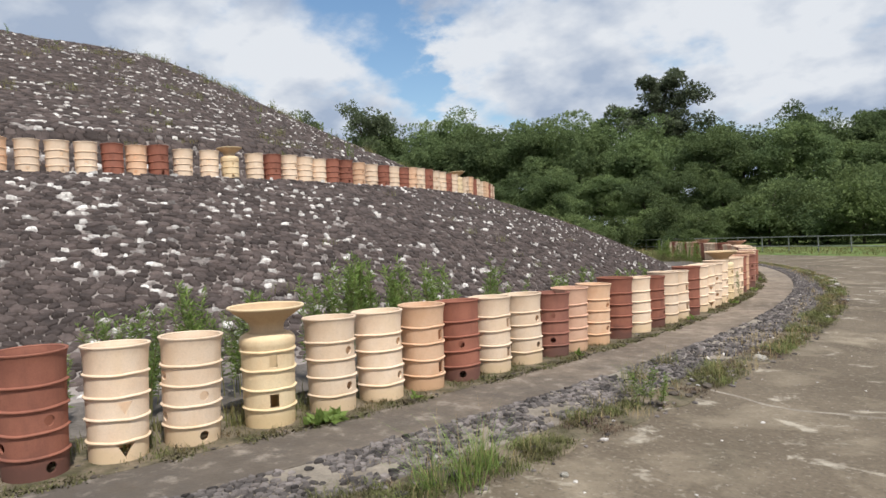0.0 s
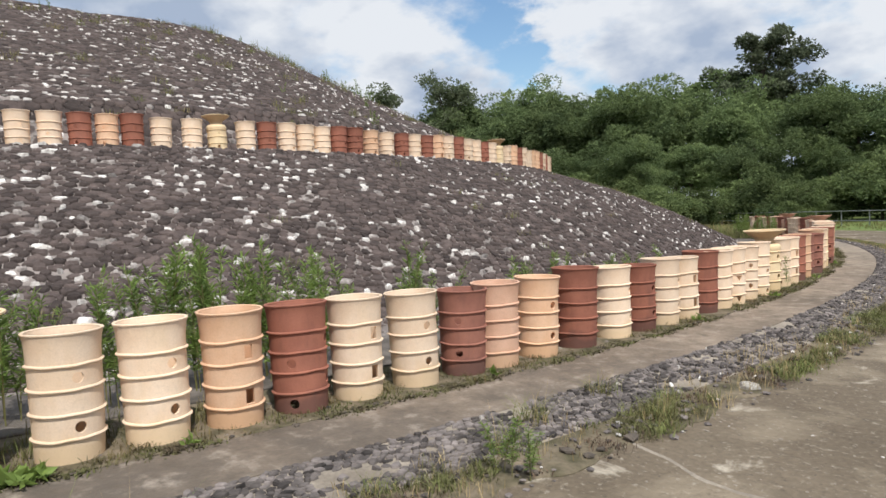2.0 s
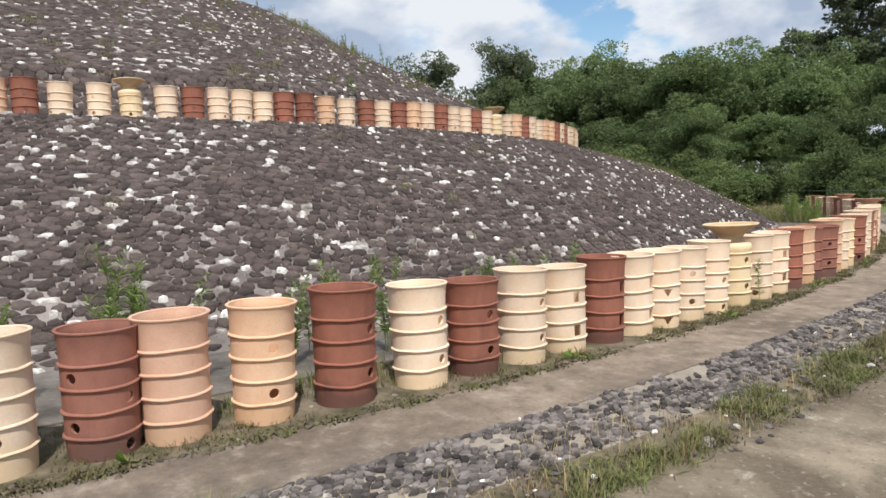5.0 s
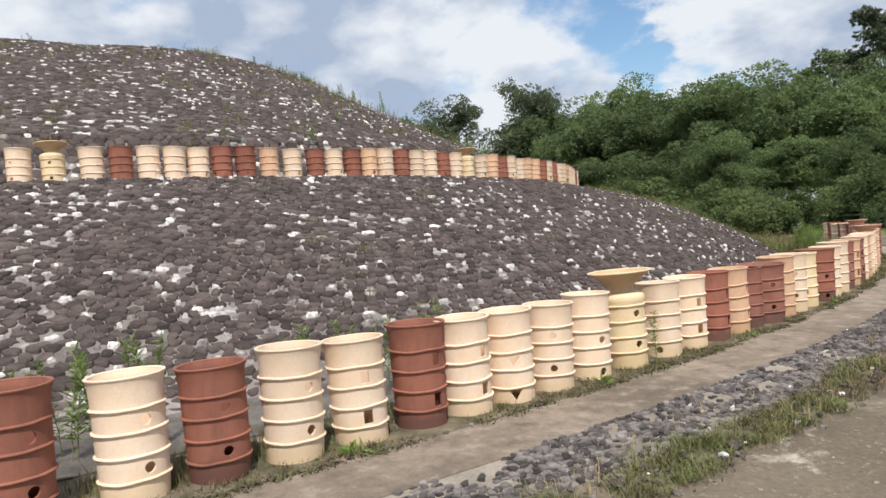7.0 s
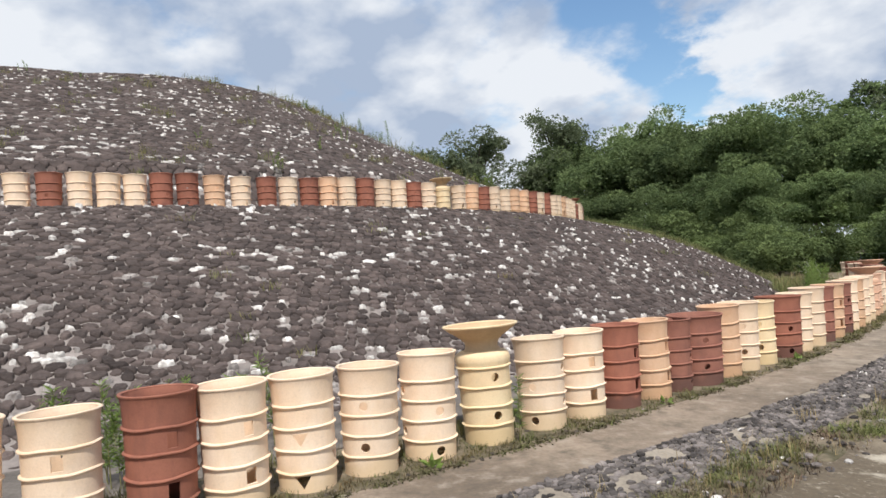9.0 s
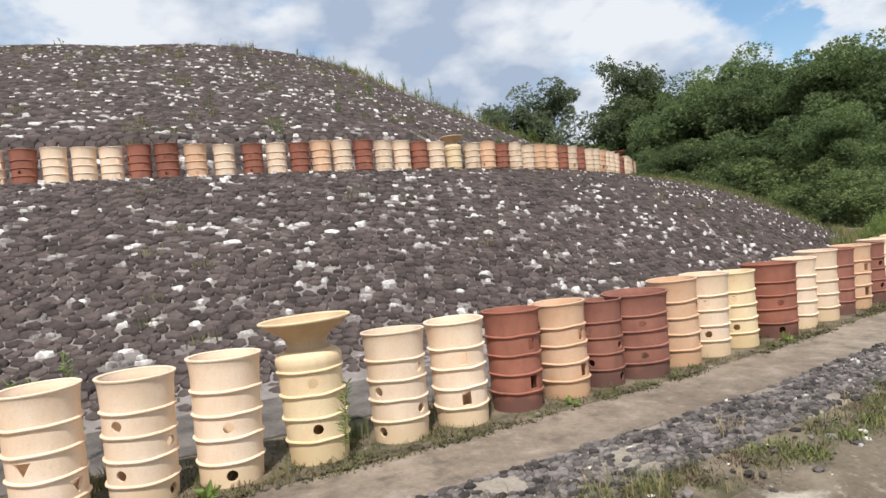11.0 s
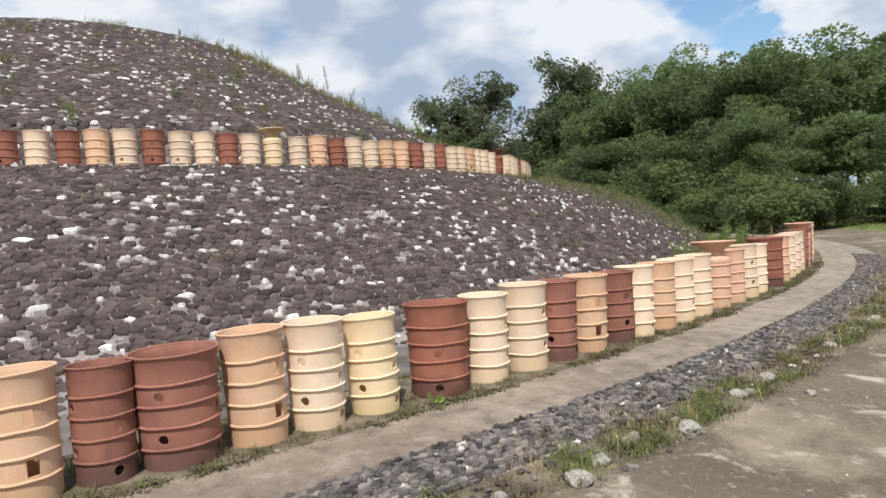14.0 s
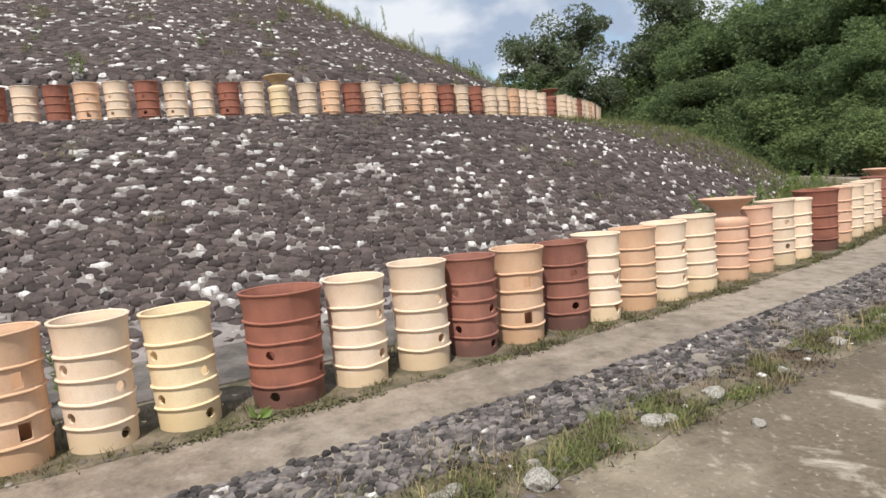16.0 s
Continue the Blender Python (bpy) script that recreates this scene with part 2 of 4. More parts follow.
M_PATH = damp_path()
M_CLOD = material("soil_clod", (0.115, 0.095, 0.078), (0.07, 0.060, 0.050), 9.0, 0.95, 0.7, 40.0, island=0.35, fine=0.4)
M_MOSS = material("moss", (0.12, 0.125, 0.05), (0.085, 0.068, 0.042), 4.0, 0.95, 0.0, 20.0, island=0.35)
M_ROCK = material("verge_rock", (0.60, 0.57, 0.52), (0.27, 0.24, 0.19), 7.0, 0.9, 0.7, 30.0, fine=0.35)
M_DRAIN = material("drain_concrete", (0.17, 0.148, 0.13), (0.08, 0.070, 0.062), 3.0, 0.9, 0.5, 30.0, fine=0.4)
M_SOIL = material("soil", (0.205, 0.165, 0.118), (0.078, 0.070, 0.040), 5.0, 0.95, 0.6, 30.0, fine=0.4)
M_GRASS = material("grass_blade", (0.15, 0.18, 0.06), (0.23, 0.185, 0.085), 2.6, 0.7, 0.0, 20.0, island=0.35, leafy=0.3)
M_VERGE = material("verge_leaf", (0.19, 0.22, 0.075), (0.135, 0.12, 0.06), 3.2, 0.8, 0.0, 20.0, island=0.45, leafy=0.3)
M_FOOT = material("foot_grass_blade", (0.125, 0.135, 0.052), (0.145, 0.105, 0.055), 3.5, 0.85, 0.0, 20.0, island=0.45, leafy=0.2)
M_DEAD = material("dead_blade", (0.155, 0.105, 0.07), (0.085, 0.062, 0.045), 3.0, 0.9, 0.0, 20.0, island=0.4)
M_DRY = material("dry_blade", (0.42, 0.33, 0.17), (0.30, 0.22, 0.11), 2.0, 0.8, 0.0, 20.0, island=0.3)
M_WEED = material("weed_leaf", (0.23, 0.32, 0.085), (0.15, 0.22, 0.058), 3.0, 0.6, 0.0, 20.0, island=0.35, leafy=0.4)
M_STEM = material("weed_stem", (0.16, 0.18, 0.06), (0.20, 0.15, 0.07), 3.0, 0.7, 0.0, 20.0)
M_FLOWER = material("white_petal", (0.75, 0.74, 0.68), (0.65, 0.64, 0.58), 9.0, 0.7, 0.0, 20.0)
M_PINE = material("pine_needles", (0.15, 0.175, 0.105), (0.09, 0.112, 0.068), 0.6, 0.9, 0.0, 20.0, island=0.25, leafy=0.35)
M_LEAF = material("tree_leaf", (0.185, 0.240, 0.098), (0.098, 0.140, 0.062), 0.40, 0.9, 0.0, 20.0, island=0.2, obj_random=0.3, leafy=0.42)
M_LEAF_PALE = material("pale_leaf", (0.20, 0.235, 0.135), (0.12, 0.15, 0.085), 0.35, 0.9, 0.0, 20.0, island=0.25, leafy=0.45)
M_LEAF_BUSH = material("bush_leaf", (0.165, 0.212, 0.082), (0.085, 0.122, 0.054), 0.4, 0.9, 0.0, 20.0, island=0.25, obj_random=0.35, leafy=0.42)
M_BARK = material("bark", (0.13, 0.11, 0.085), (0.08, 0.065, 0.05), 3.0, 0.9, 0.5, 20.0)
M_STEEL = material("galvanised_rail", (0.32, 0.33, 0.32), (0.24, 0.25, 0.24), 4.0, 0.5, 0.0, 40.0, metal=0.6)
M_LAWN = material("lawn", (0.10, 0.16, 0.04), (0.16, 0.19, 0.06), 0.8, 0.9, 0.6, 25.0, fine=0.4)


def ground_material():
    m = material("worn_yard", (0.165, 0.132, 0.095), (0.112, 0.088, 0.062), 0.5, 0.95, 0.6, 30.0, fine=0.35, dist=0.02)
    nt = m.node_tree
    N, L = nt.nodes.new, nt.links.new
    bsdf = nt.nodes["Principled BSDF"]
    src = bsdf.inputs["Base Color"].links[0].from_socket
    tc = N("ShaderNodeTexCoord")
    # sandy patches, mossy patches, pale scars, grit: scale, detail, low, high, strength, colour
    for k, (scale, detail, lo, hi, top, col) in enumerate((
            (0.7, 10.0, 0.52, 0.66, 0.75, (0.33, 0.275, 0.20)), (0.9, 9.0, 0.53, 0.68, 0.6, (0.105, 0.086, 0.060)),
            (2.2, 10.0, 0.58, 0.66, 0.8, (0.46, 0.41, 0.33)), (24.0, 5.0, 0.58, 0.70, 0.6, (0.36, 0.32, 0.26)), (30.0, 5.0, 0.58, 0.72, 0.6, (0.06, 0.052, 0.042)))):
        n = N("ShaderNodeTexNoise")
        n.inputs["Scale"].default_value, n.inputs["Detail"].default_value, n.inputs["Roughness"].default_value, n.inputs["Distortion"].default_value = scale, detail, 0.62, 0.4
        off = N("ShaderNodeVectorMath"); off.operation = "ADD"; off.inputs[1].default_value = (7.3 * k, 3.1 * k, 0)
        L(tc.outputs["Object"], off.inputs[0]); L(off.outputs[0], n.inputs["Vector"])
        mr = N("ShaderNodeMapRange")
        for key, v in (("From Min", lo), ("From Max", hi), ("To Min", 0.0), ("To Max", top)):
            mr.inputs[key].default_value = v
        L(n.outputs["Fac"], mr.inputs["Value"])
        mix = N("ShaderNodeMix"); mix.data_type = "RGBA"
        mix.inputs["B"].default_value = (*col, 1)
        L(mr.outputs[0], mix.inputs["Factor"]); L(src, mix.inputs["A"])
        src = mix.outputs["Result"]
    L(src, bsdf.inputs["Base Color"])
    return m


M_YARD = ground_material()

# ---- plan: everything lies on circles round the mound's middle ----
CX, CY = -36.29, 11.97
R_POTS, R_FOOT, R_LIP, R_BACK = 33.38, 31.5, 25.4, 23.6
Z_TERRACE, Z_TOP = 2.9, 10.2


def polar(r, a):
    t = np.radians(a)
    return CX + r * np.cos(t), CY + r * np.sin(t)


def mound_z(r, a):
    r, a = np.asarray(r, float), np.asarray(a, float)
    back = np.clip((165 - a) / 60, 0, 1)
    s = np.clip((R_FOOT - r) / (R_FOOT - R_LIP), 0, 1)
    low = 0.25 + s * (Z_TERRACE - 0.25) + 0.017 * np.clip(a - 15, 0, 35) * back * np.sin(np.pi * s)
    steep = 0.431 + 0.0027 * np.clip(a - 8, 0, 60) * back
    up = np.minimum(Z_TERRACE + np.clip(R_BACK - r, 0, 99) * 1.0, 3.3 + steep * (24.3 - r))
    over = np.clip(up - (Z_TOP - 0.5), 0, None)
    up = np.where(up > Z_TOP - 0.5, Z_TOP - 0.5 + 0.5 * np.tanh(over / 0.5), up)
    return np.where(r < R_BACK, up, low)


GROUND_R = [30.9, 31.5, 33.0, 33.8, 34.35, 34.85, 35.2, 35.6, 36.3, 37, 38, 39, 40.5, 42, 45, 50, 60, 80, 120, 250, 600, 1500, 4000]
GROUND_Z = [0.18, 0.215, 0.195, 0.175, 0.14, 0.095, 0.07, 0.035, 0.0]


def ground_z(r):
    return np.interp(r, GROUND_R[:9], GROUND_Z)


# ---- mesh helpers ----
def mesh_np(name, verts, faces, mats, index=None, smooth=False):
    """A mesh from an array of places and an array of faces of one size."""
    me = bpy.data.meshes.new(name)
    verts, faces = np.asarray(verts, np.float32), np.asarray(faces, np.int32)
    k = faces.shape[1]
    me.vertices.add(len(verts)); me.vertices.foreach_set("co", verts.ravel())
    me.loops.add(faces.size); me.loops.foreach_set("vertex_index", faces.ravel())
    me.polygons.add(len(faces))
    me.polygons.foreach_set("loop_start", np.arange(0, faces.size, k, dtype=np.int32))
    for m in mats:
        me.materials.append(m)
    if index is not None:
        me.polygons.foreach_set("material_index", np.asarray(index, np.int32))
    me.polygons.foreach_set("use_smooth", np.full(len(faces), smooth))
    me.update(calc_edges=True)
    me.validate()
    return me


def bm_mesh(name, bm, mats, sharp=None):
    me = bpy.data.meshes.new(name)
    bm.normal_update()
    bm.to_mesh(me)
    bm.free()
    for m in mats:
        me.materials.append(m)
    if sharp is not None:
        me.polygons.foreach_set("use_smooth", np.full(len(me.polygons), True))
        me.set_sharp_from_angle(angle=radians(sharp))
    return me


def part(name, me, parent, label=""):
    ob = new(name, me)
    ob.parent = parent
    if label:
        ob["label"] = label
    return ob


def thing(name, m, label, category, group=""):
    ob = new(name)
    ob.empty_display_size = 0.1
    ob.matrix_world = m
    return tagged(ob, label, category, group)


def grid_sheet(rs, angles, zf, closed=False):
    """Polar sheet over rings rs and angles; zf(r, a) gives the height."""
    A, R = np.meshgrid(angles, rs)
    x, y = polar(R, A)
    v = np.stack([x, y, zf(R, A)], -1).reshape(-1, 3)
    n, f = len(angles), []
    i, j = np.meshgrid(np.arange(len(rs) - 1), np.arange(n if closed else n - 1), indexing="ij")
    j2 = (j + 1) % n
    f = np.stack([i * n + j, (i + 1) * n + j, (i + 1) * n + j2, i * n + j2], -1).reshape(-1, 4)
    return v, f


# ---- ground and mound ----
ang = np.arange(-180, 180, 1.5)
v, f = grid_sheet(GROUND_R, ang, lambda r, a: ground_z(r), True)
tagged(new("ground", mesh_np("ground", v, f, [M_YARD], smooth=True)), "worn brown gravelly concrete yard with pale patches", "ground", kind="structure")

rs = np.concatenate([np.linspace(31.6, 25.4, 14), [24.9, 24.3, 23.6], np.linspace(23.0, 5.0, 24), [3, 0.01]])
v, f = grid_sheet(rs, np.arange(-180, 180, 2.0), mound_z, True)
mound = tagged(new("burial_mound", mesh_np("burial_mound", v, f, [M_MORTAR], smooth=True)), "stepped round burial mound clad in dark stones", "mound", kind="structure")


def band(name, r0, r1, z0, z1, depth, a0, a1, mat, label, category, steps=900, rough=0.012, rough2=None):
    """A low slab along the ring, with its two edges."""
    aa = np.linspace(a0, a1, steps)
    v, f = [], []
    for r, z in ((r0, z0 - depth), (r0, z0 - 0.008), (r0 + 0.012, z0), (r1 - 0.012, z1), (r1, z1 - 0.008), (r1, z1 - depth)):
        amp = rough if r < 0.5 * (r0 + r1) or rough2 is None else rough2
        wob = np.array([amp * (noise.noise((a * 1.7, 0.3 * r, 0.0)) + 0.5 * noise.noise((a * 6.1, 0.3 * r, 4.0))) for a in aa])
        x, y = polar(r + wob, aa)
        v.append(np.stack([x, y, np.full_like(x, z)], -1))
    v = np.concatenate(v)
    n = len(aa)
    for k in range(5):
        j = np.arange(n - 1)
        f.append(np.stack([k * n + j, (k + 1) * n + j, (k + 1) * n + j + 1, k * n + j + 1], -1))
    return tagged(new(name, mesh_np(name, v, np.concatenate(f), [mat])), label, category, kind="structure")


band("path", 33.70, 34.33, 0.197, 0.172, 0.09, -60, 70, M_PATH, "narrow worn concrete path beside the clay cylinders", "path")
band("gravel_bed", 34.333, 34.86, 0.165, 0.115, 0.09, -60, 70, M_GRAVEL_BED, "sandy bed of the cobble strip", "ground")
band("drain", 31.46, 32.75, 0.254, 0.235, 0.06, -60, 70, M_DRAIN, "flat grey concrete drain at the mound's foot", "drain")
band("soil_band", 32.753, 33.697, 0.218, 0.203, 0.06, -60, 70, M_SOIL, "dark mossy soil under the clay cylinders", "soil")
band("weed_verge", 34.863, 35.2, 0.112, 0.080, 0.08, -60, 70, M_SOIL, "mossy soil verge beside the cobble strip", "verge", rough2=0.10)


# pale worn joint across the yard
aa = np.linspace(0, 1, 40)
jx = np.interp(aa, (0, 0.35, 1), (-1.7, -0.9, 0.8)) ; jy = np.interp(aa, (0, 0.35, 1), (6.35, 6.05, 6.3))
jy = jy + np.array([0.05 * noise.noise((q * 9.0, 2.0, 0.0)) for q in aa])
jw = np.array([0.022 + 0.016 * noise.noise((q * 17.0, 7.0, 0.0)) for q in aa])
jr = np.hypot(jx - CX, jy - CY)
jz = ground_z(jr)
v = np.concatenate([np.stack([jx, jy - jw, jz - 0.004], -1), np.stack([jx, jy, jz + 0.009], -1), np.stack([jx, jy + jw, jz - 0.004], -1)])
j = np.arange(39)
f = np.concatenate([np.stack([k * 40 + j, k * 40 + j + 1, k * 40 + j + 41, k * 40 + j + 40], -1) for k in (0, 1)])
tagged(new("yard_joint", mesh_np("yard_joint", v, f, [M_GRAVEL_BED], smooth=True)), "pale ragged mortar joint across the worn yard", "joint", kind="structure")


# ---- stone cladding ----
def cells(r0, r1, dr, da, a0, a1, rng, jit=0.47):
    """Irregular packed stones between two rings: corners (n, 6, 2) and middles (n, 2) as (r, a)."""
    n_rows = max(round((r0 - r1) / dr), 2)
    dr = (r0 - r1) / n_rows
    rows, cols = n_rows + 2, int((a1 - a0) / da) + 2
    i, j = np.meshgrid(np.arange(rows), np.arange(cols), indexing="ij")
    p = np.stack([r0 + 0.5 * dr - i * dr + rng.uniform(-jit, jit, i.shape) * dr, a0 + (j + 0.5 * (i % 2)) * da + rng.uniform(-jit, jit, i.shape) * da], -1)
    I, J = i[1:-1, 1:-1].ravel(), j[1:-1, 1:-1].ravel()
    odd = I % 2
    nb = [p[I, J + 1], p[I + 1, J + odd], p[I + 1, J - 1 + odd], p[I, J - 1], p[I - 1, J - 1 + odd], p[I - 1, J + odd]]
    c = p[I, J]
    corners = np.stack([(c + nb[k] + nb[(k + 1) % 6]) / 3 for k in range(6)], 1)
    return corners, c


def stones(corners, c, zf, rng, height, shrink, white, detail=True, lean=0.28, grey=0.0):
    """Flat-topped broken stones on the cells. Returns places, triangles and a material number for each triangle, stone by stone."""
    n = len(c)
    if detail:
        a, b = corners, np.roll(corners, -1, 1)
        u = rng.uniform(0.04, 0.22, (n, 6, 1))
        ring = np.stack([a * (1 - u) + b * u, a * 0.45 + b * 0.55], 2).reshape(n, 12, 2)
    else:
        ring = corners
    k = ring.shape[1]
    # pale stones come in drifts, and some stretches have hardly any
    drift = np.array([noise.noise((q[0] * 0.55, q[1] * 0.28, 1.5)) + 0.5 * noise.noise((q[0] * 1.7, q[1] * 0.9, 7.5)) for q in c])
    pick = rng.random(n)
    p_white = white * np.clip(1.0 + 2.1 * drift, 0.15, 2.6)
    is_white = pick < p_white
    is_grey = (pick >= p_white) & (pick < p_white + grey)
    pale = is_white | is_grey
    sz = np.where(pale, rng.uniform(0.40, 0.88, n), rng.uniform(0.84, 1.08, n))[:, None, None] * shrink * np.where(pale[:, None], np.stack([rng.uniform(0.36, 0.85, n), rng.uniform(0.75, 1.4, n)], 1), np.stack([rng.uniform(0.85, 1.05, n), rng.uniform(0.9, 1.12, n)], 1))[:, None, :]
    h = height * rng.uniform(0.5, 1.3, n) * np.where(pale, 1.15, 1.0)
    tilt = rng.normal(0, lean, (n, 2))
    wob = np.where(pale[:, None, None], rng.uniform(0.55, 1.12, (n, k, 1)), rng.uniform(0.78, 1.08, (n, k, 1)))
    V = []
    rel = (ring - c[:, None]) * sz * wob
    unit = rel / (np.abs(rel).max((1,), keepdims=True) + 1e-9)
    for s, lift in ((1.0, -0.5), (0.95, 0.55), (0.78, 0.94)):
        q = c[:, None] + rel * s
        x, y = polar(q[..., 0], q[..., 1])
        up = 0 if lift < 0 else 1
        z = zf(q[..., 0], q[..., 1]) + (lift + up * (unit * tilt[:, None]).sum(-1) * s * 0.6) * h[:, None] + up * rng.uniform(-0.16, 0.16, (n, k)) * h[:, None]
        V.append(np.stack([x, y, z], -1))
    mid = c + rel.mean(1)
    x, y = polar(mid[:, 0], mid[:, 1])
    top = np.stack([x, y, zf(mid[:, 0], mid[:, 1]) + h * rng.uniform(0.85, 1.08, n)], -1)[:, None]
    V = np.concatenate(V + [top], 1)
    m = 3 * k + 1
    F = []
    for j in range(k):
        j2 = (j + 1) % k
        for lev in (0, 1):
            A, B, C2, D = lev * k + j, lev * k + j2, (lev + 1) * k + j2, (lev + 1) * k + j
            F += [(A, C2, B), (A, D, C2)]
        F.append((2 * k + j, m - 1, 2 * k + j2))
    F = np.array(F)
    faces = (F[None] + (np.arange(n) * m)[:, None, None])
    kind = is_white + 2 * is_grey
    mat = np.repeat(kind[:, None], len(F), 1).astype(int)
    return V, F, faces, mat, kind


def cladding(name, bands, a0, a1, height, shrink, white, mats, label, category, zf, seed, detail=True, keep=None, lean=0.28, grey=0.0):
    rng = np.random.default_rng(seed)
    VV, FF, MM, base = [], [], [], 0
    for r0, r1, dr, width in bands:
        da = math.degrees(width / (0.5 * (r0 + r1)))
        co, c = cells(r0, r1, dr, da, a0, a1, rng)
        if keep is not None:
            ok = keep(c, rng)
            co, c = co[ok], c[ok]
        V, F, faces, mat, _ = stones(co, c, zf, rng, height, shrink, white, detail, lean, grey)
        VV.append(V.reshape(-1, 3)); FF.append(faces.reshape(-1, 3) + base); MM.append(mat.ravel())
        base += V.shape[0] * V.shape[1]
    me = mesh_np(name, np.concatenate(VV), np.concatenate(FF), mats, np.concatenate(MM), smooth=False)
    return tagged(new(name, me), label, category, kind="stuff")


def near(c):
    return (c[:, 1] > 0) & (c[:, 1] < 9) & (c[:, 0] > 30.55)


def patchy(c, r):
    """The strip has lost cobbles in patches along its older stretch."""
    n = np.array([noise.noise((p[0] * 4.0, p[1] * 1.6, 5.0)) for p in c])
    lost = np.where(c[:, 1] < 5.5, n > 0.26, n > 0.5)
    return (r.random(len(c)) < np.where(lost, 0.12, 0.96))


STONE_H, STONE_FILL, STONE_WHITE, STONE_GREY = 0.036, 1.03, 0.082, 0.05
STONE_MATS = [M_STONE, M_WHITE, M_GREY]
STONES = [(31.55, 28.4, 0.112, 0.152)]
cladding("stone_cladding", STONES, -27, 64, STONE_H, STONE_FILL, STONE_WHITE, STONE_MATS, "dark rounded stones with scattered white ones on the lower slope", "stone cladding", mound_z, 11, keep=lambda c, r: ~near(c), grey=STONE_GREY)
cladding("stone_cladding", [(28.4, 25.35, 0.114, 0.158)], -27, 64, STONE_H, STONE_FILL, STONE_WHITE, STONE_MATS, "dark rounded stones with scattered white ones below the terrace", "stone cladding", mound_z, 15, detail=False, grey=STONE_GREY)
cladding("stone_cladding", [(23.5, 18.2, 0.132, 0.195), (18.2, 14.0, 0.132, 0.195), (14.0, 10.5, 0.145, 0.19), (10.5, 7.6, 0.16, 0.2)], -33, 88, STONE_H, 1.05, STONE_WHITE, STONE_MATS, "dark rounded stones with scattered white ones on the upper slope", "stone cladding", mound_z, 12, detail=False, grey=STONE_GREY)
cladding("stone_cladding", [(25.4, 24.75, 0.15, 0.2)], -30, 64, 0.05, 0.90, 0.22, STONE_MATS, "stone edge of the mound's terrace", "stone cladding", mound_z, 13)
cladding("cobble_strip", [(34.86, 34.33, 0.039, 0.057)], -23, 34, 0.017, 1.02, 0.012, [M_GRAVEL, M_WHITE], "strip of small grey cobbles set in sandy mortar", "cobbles", lambda r, a: 0.163 - 0.097 * (np.asarray(r) - 34.343), 14, detail=False,
         keep=patchy, lean=0.45)


# ---- clay cylinders ----
POT_H = 0.73
RIDGES = (0.148, 0.283, 0.418, 0.553)


def body_radius(z, bell=False, wide=1.0):
    if bell:
        keys = ((0, 0.178), (0.15, 0.184), (0.30, 0.188), (0.45, 0.19), (0.56, 0.191), (0.585, 0.200), (0.61, 0.203), (0.635, 0.198), (0.652, 0.184), (0.664, 0.160), (0.670, 0.135), (0.69, 0.121), (0.715, 0.122), (0.74, 0.134), (0.765, 0.162), (0.79, 0.200), (0.815, 0.238), (0.835, 0.262), (0.85, 0.275))
    else:
        keys = ((0, 0.180), (0.15, 0.186), (0.30, 0.189), (0.45, 0.191), (0.56, 0.193), (0.64, 0.196), (0.69, 0.201), (0.715, 0.207), (0.73, 0.211))
    return float(np.interp(z, [k[0] for k in keys], [k[1] for k in keys])) * wide


def lathe(profile, seg, wob=None, wave=None):
    """Closed ring solid from a loop of (radius, height)."""
    bm = bmesh.new()
    rings = []
    for r, z in profile:
        ring = []
        for k in range(seg):
            a = 2 * math.pi * k / seg
            d = wob(a, z) if wob else 1.0
            ring.append(bm.verts.new((r * d * math.cos(a), r * d * math.sin(a), z + (wave(a) if wave else 0))))
        rings.append(ring)
    for i in range(len(rings)):
        p, q = rings[i], rings[(i + 1) % len(rings)]
        for k in range(seg):
            bm.faces.new((p[k], p[(k + 1) % seg], q[(k + 1) % seg], q[k]))
    bmesh.ops.recalc_face_normals(bm, faces=bm.faces)
    return bm


def cutter(shape, az, z, size):
    """A prism that pierces one wall, pointing outwards at az degrees."""
    outline = {"round": [(math.cos(t) * 0.5, math.sin(t) * 0.5) for t in np.linspace(0, 2 * math.pi, 20, endpoint=False)],
               "square": [(-0.42, -0.62), (0.42, -0.62), (0.42, 0.62), (-0.42, 0.62)],
               "triangle": [(0, -0.62), (0.68, 0.5), (-0.68, 0.5)]}[shape]
    bm = bmesh.new()
    m = pose(0, 0, z, 0, 0, az)
    lo = [bm.verts.new(m @ Vector((0.06, u * size, w * size))) for u, w in outline]
    hi = [bm.verts.new(m @ Vector((0.42, u * size, w * size))) for u, w in outline]
    bm.faces.new(lo[::-1]); bm.faces.new(hi)
    n = len(lo)
    for k in range(n):
        bm.faces.new((lo[k], lo[(k + 1) % n], hi[(k + 1) % n], hi[k]))
    bmesh.ops.recalc_face_normals(bm, faces=bm.faces)
    return bm


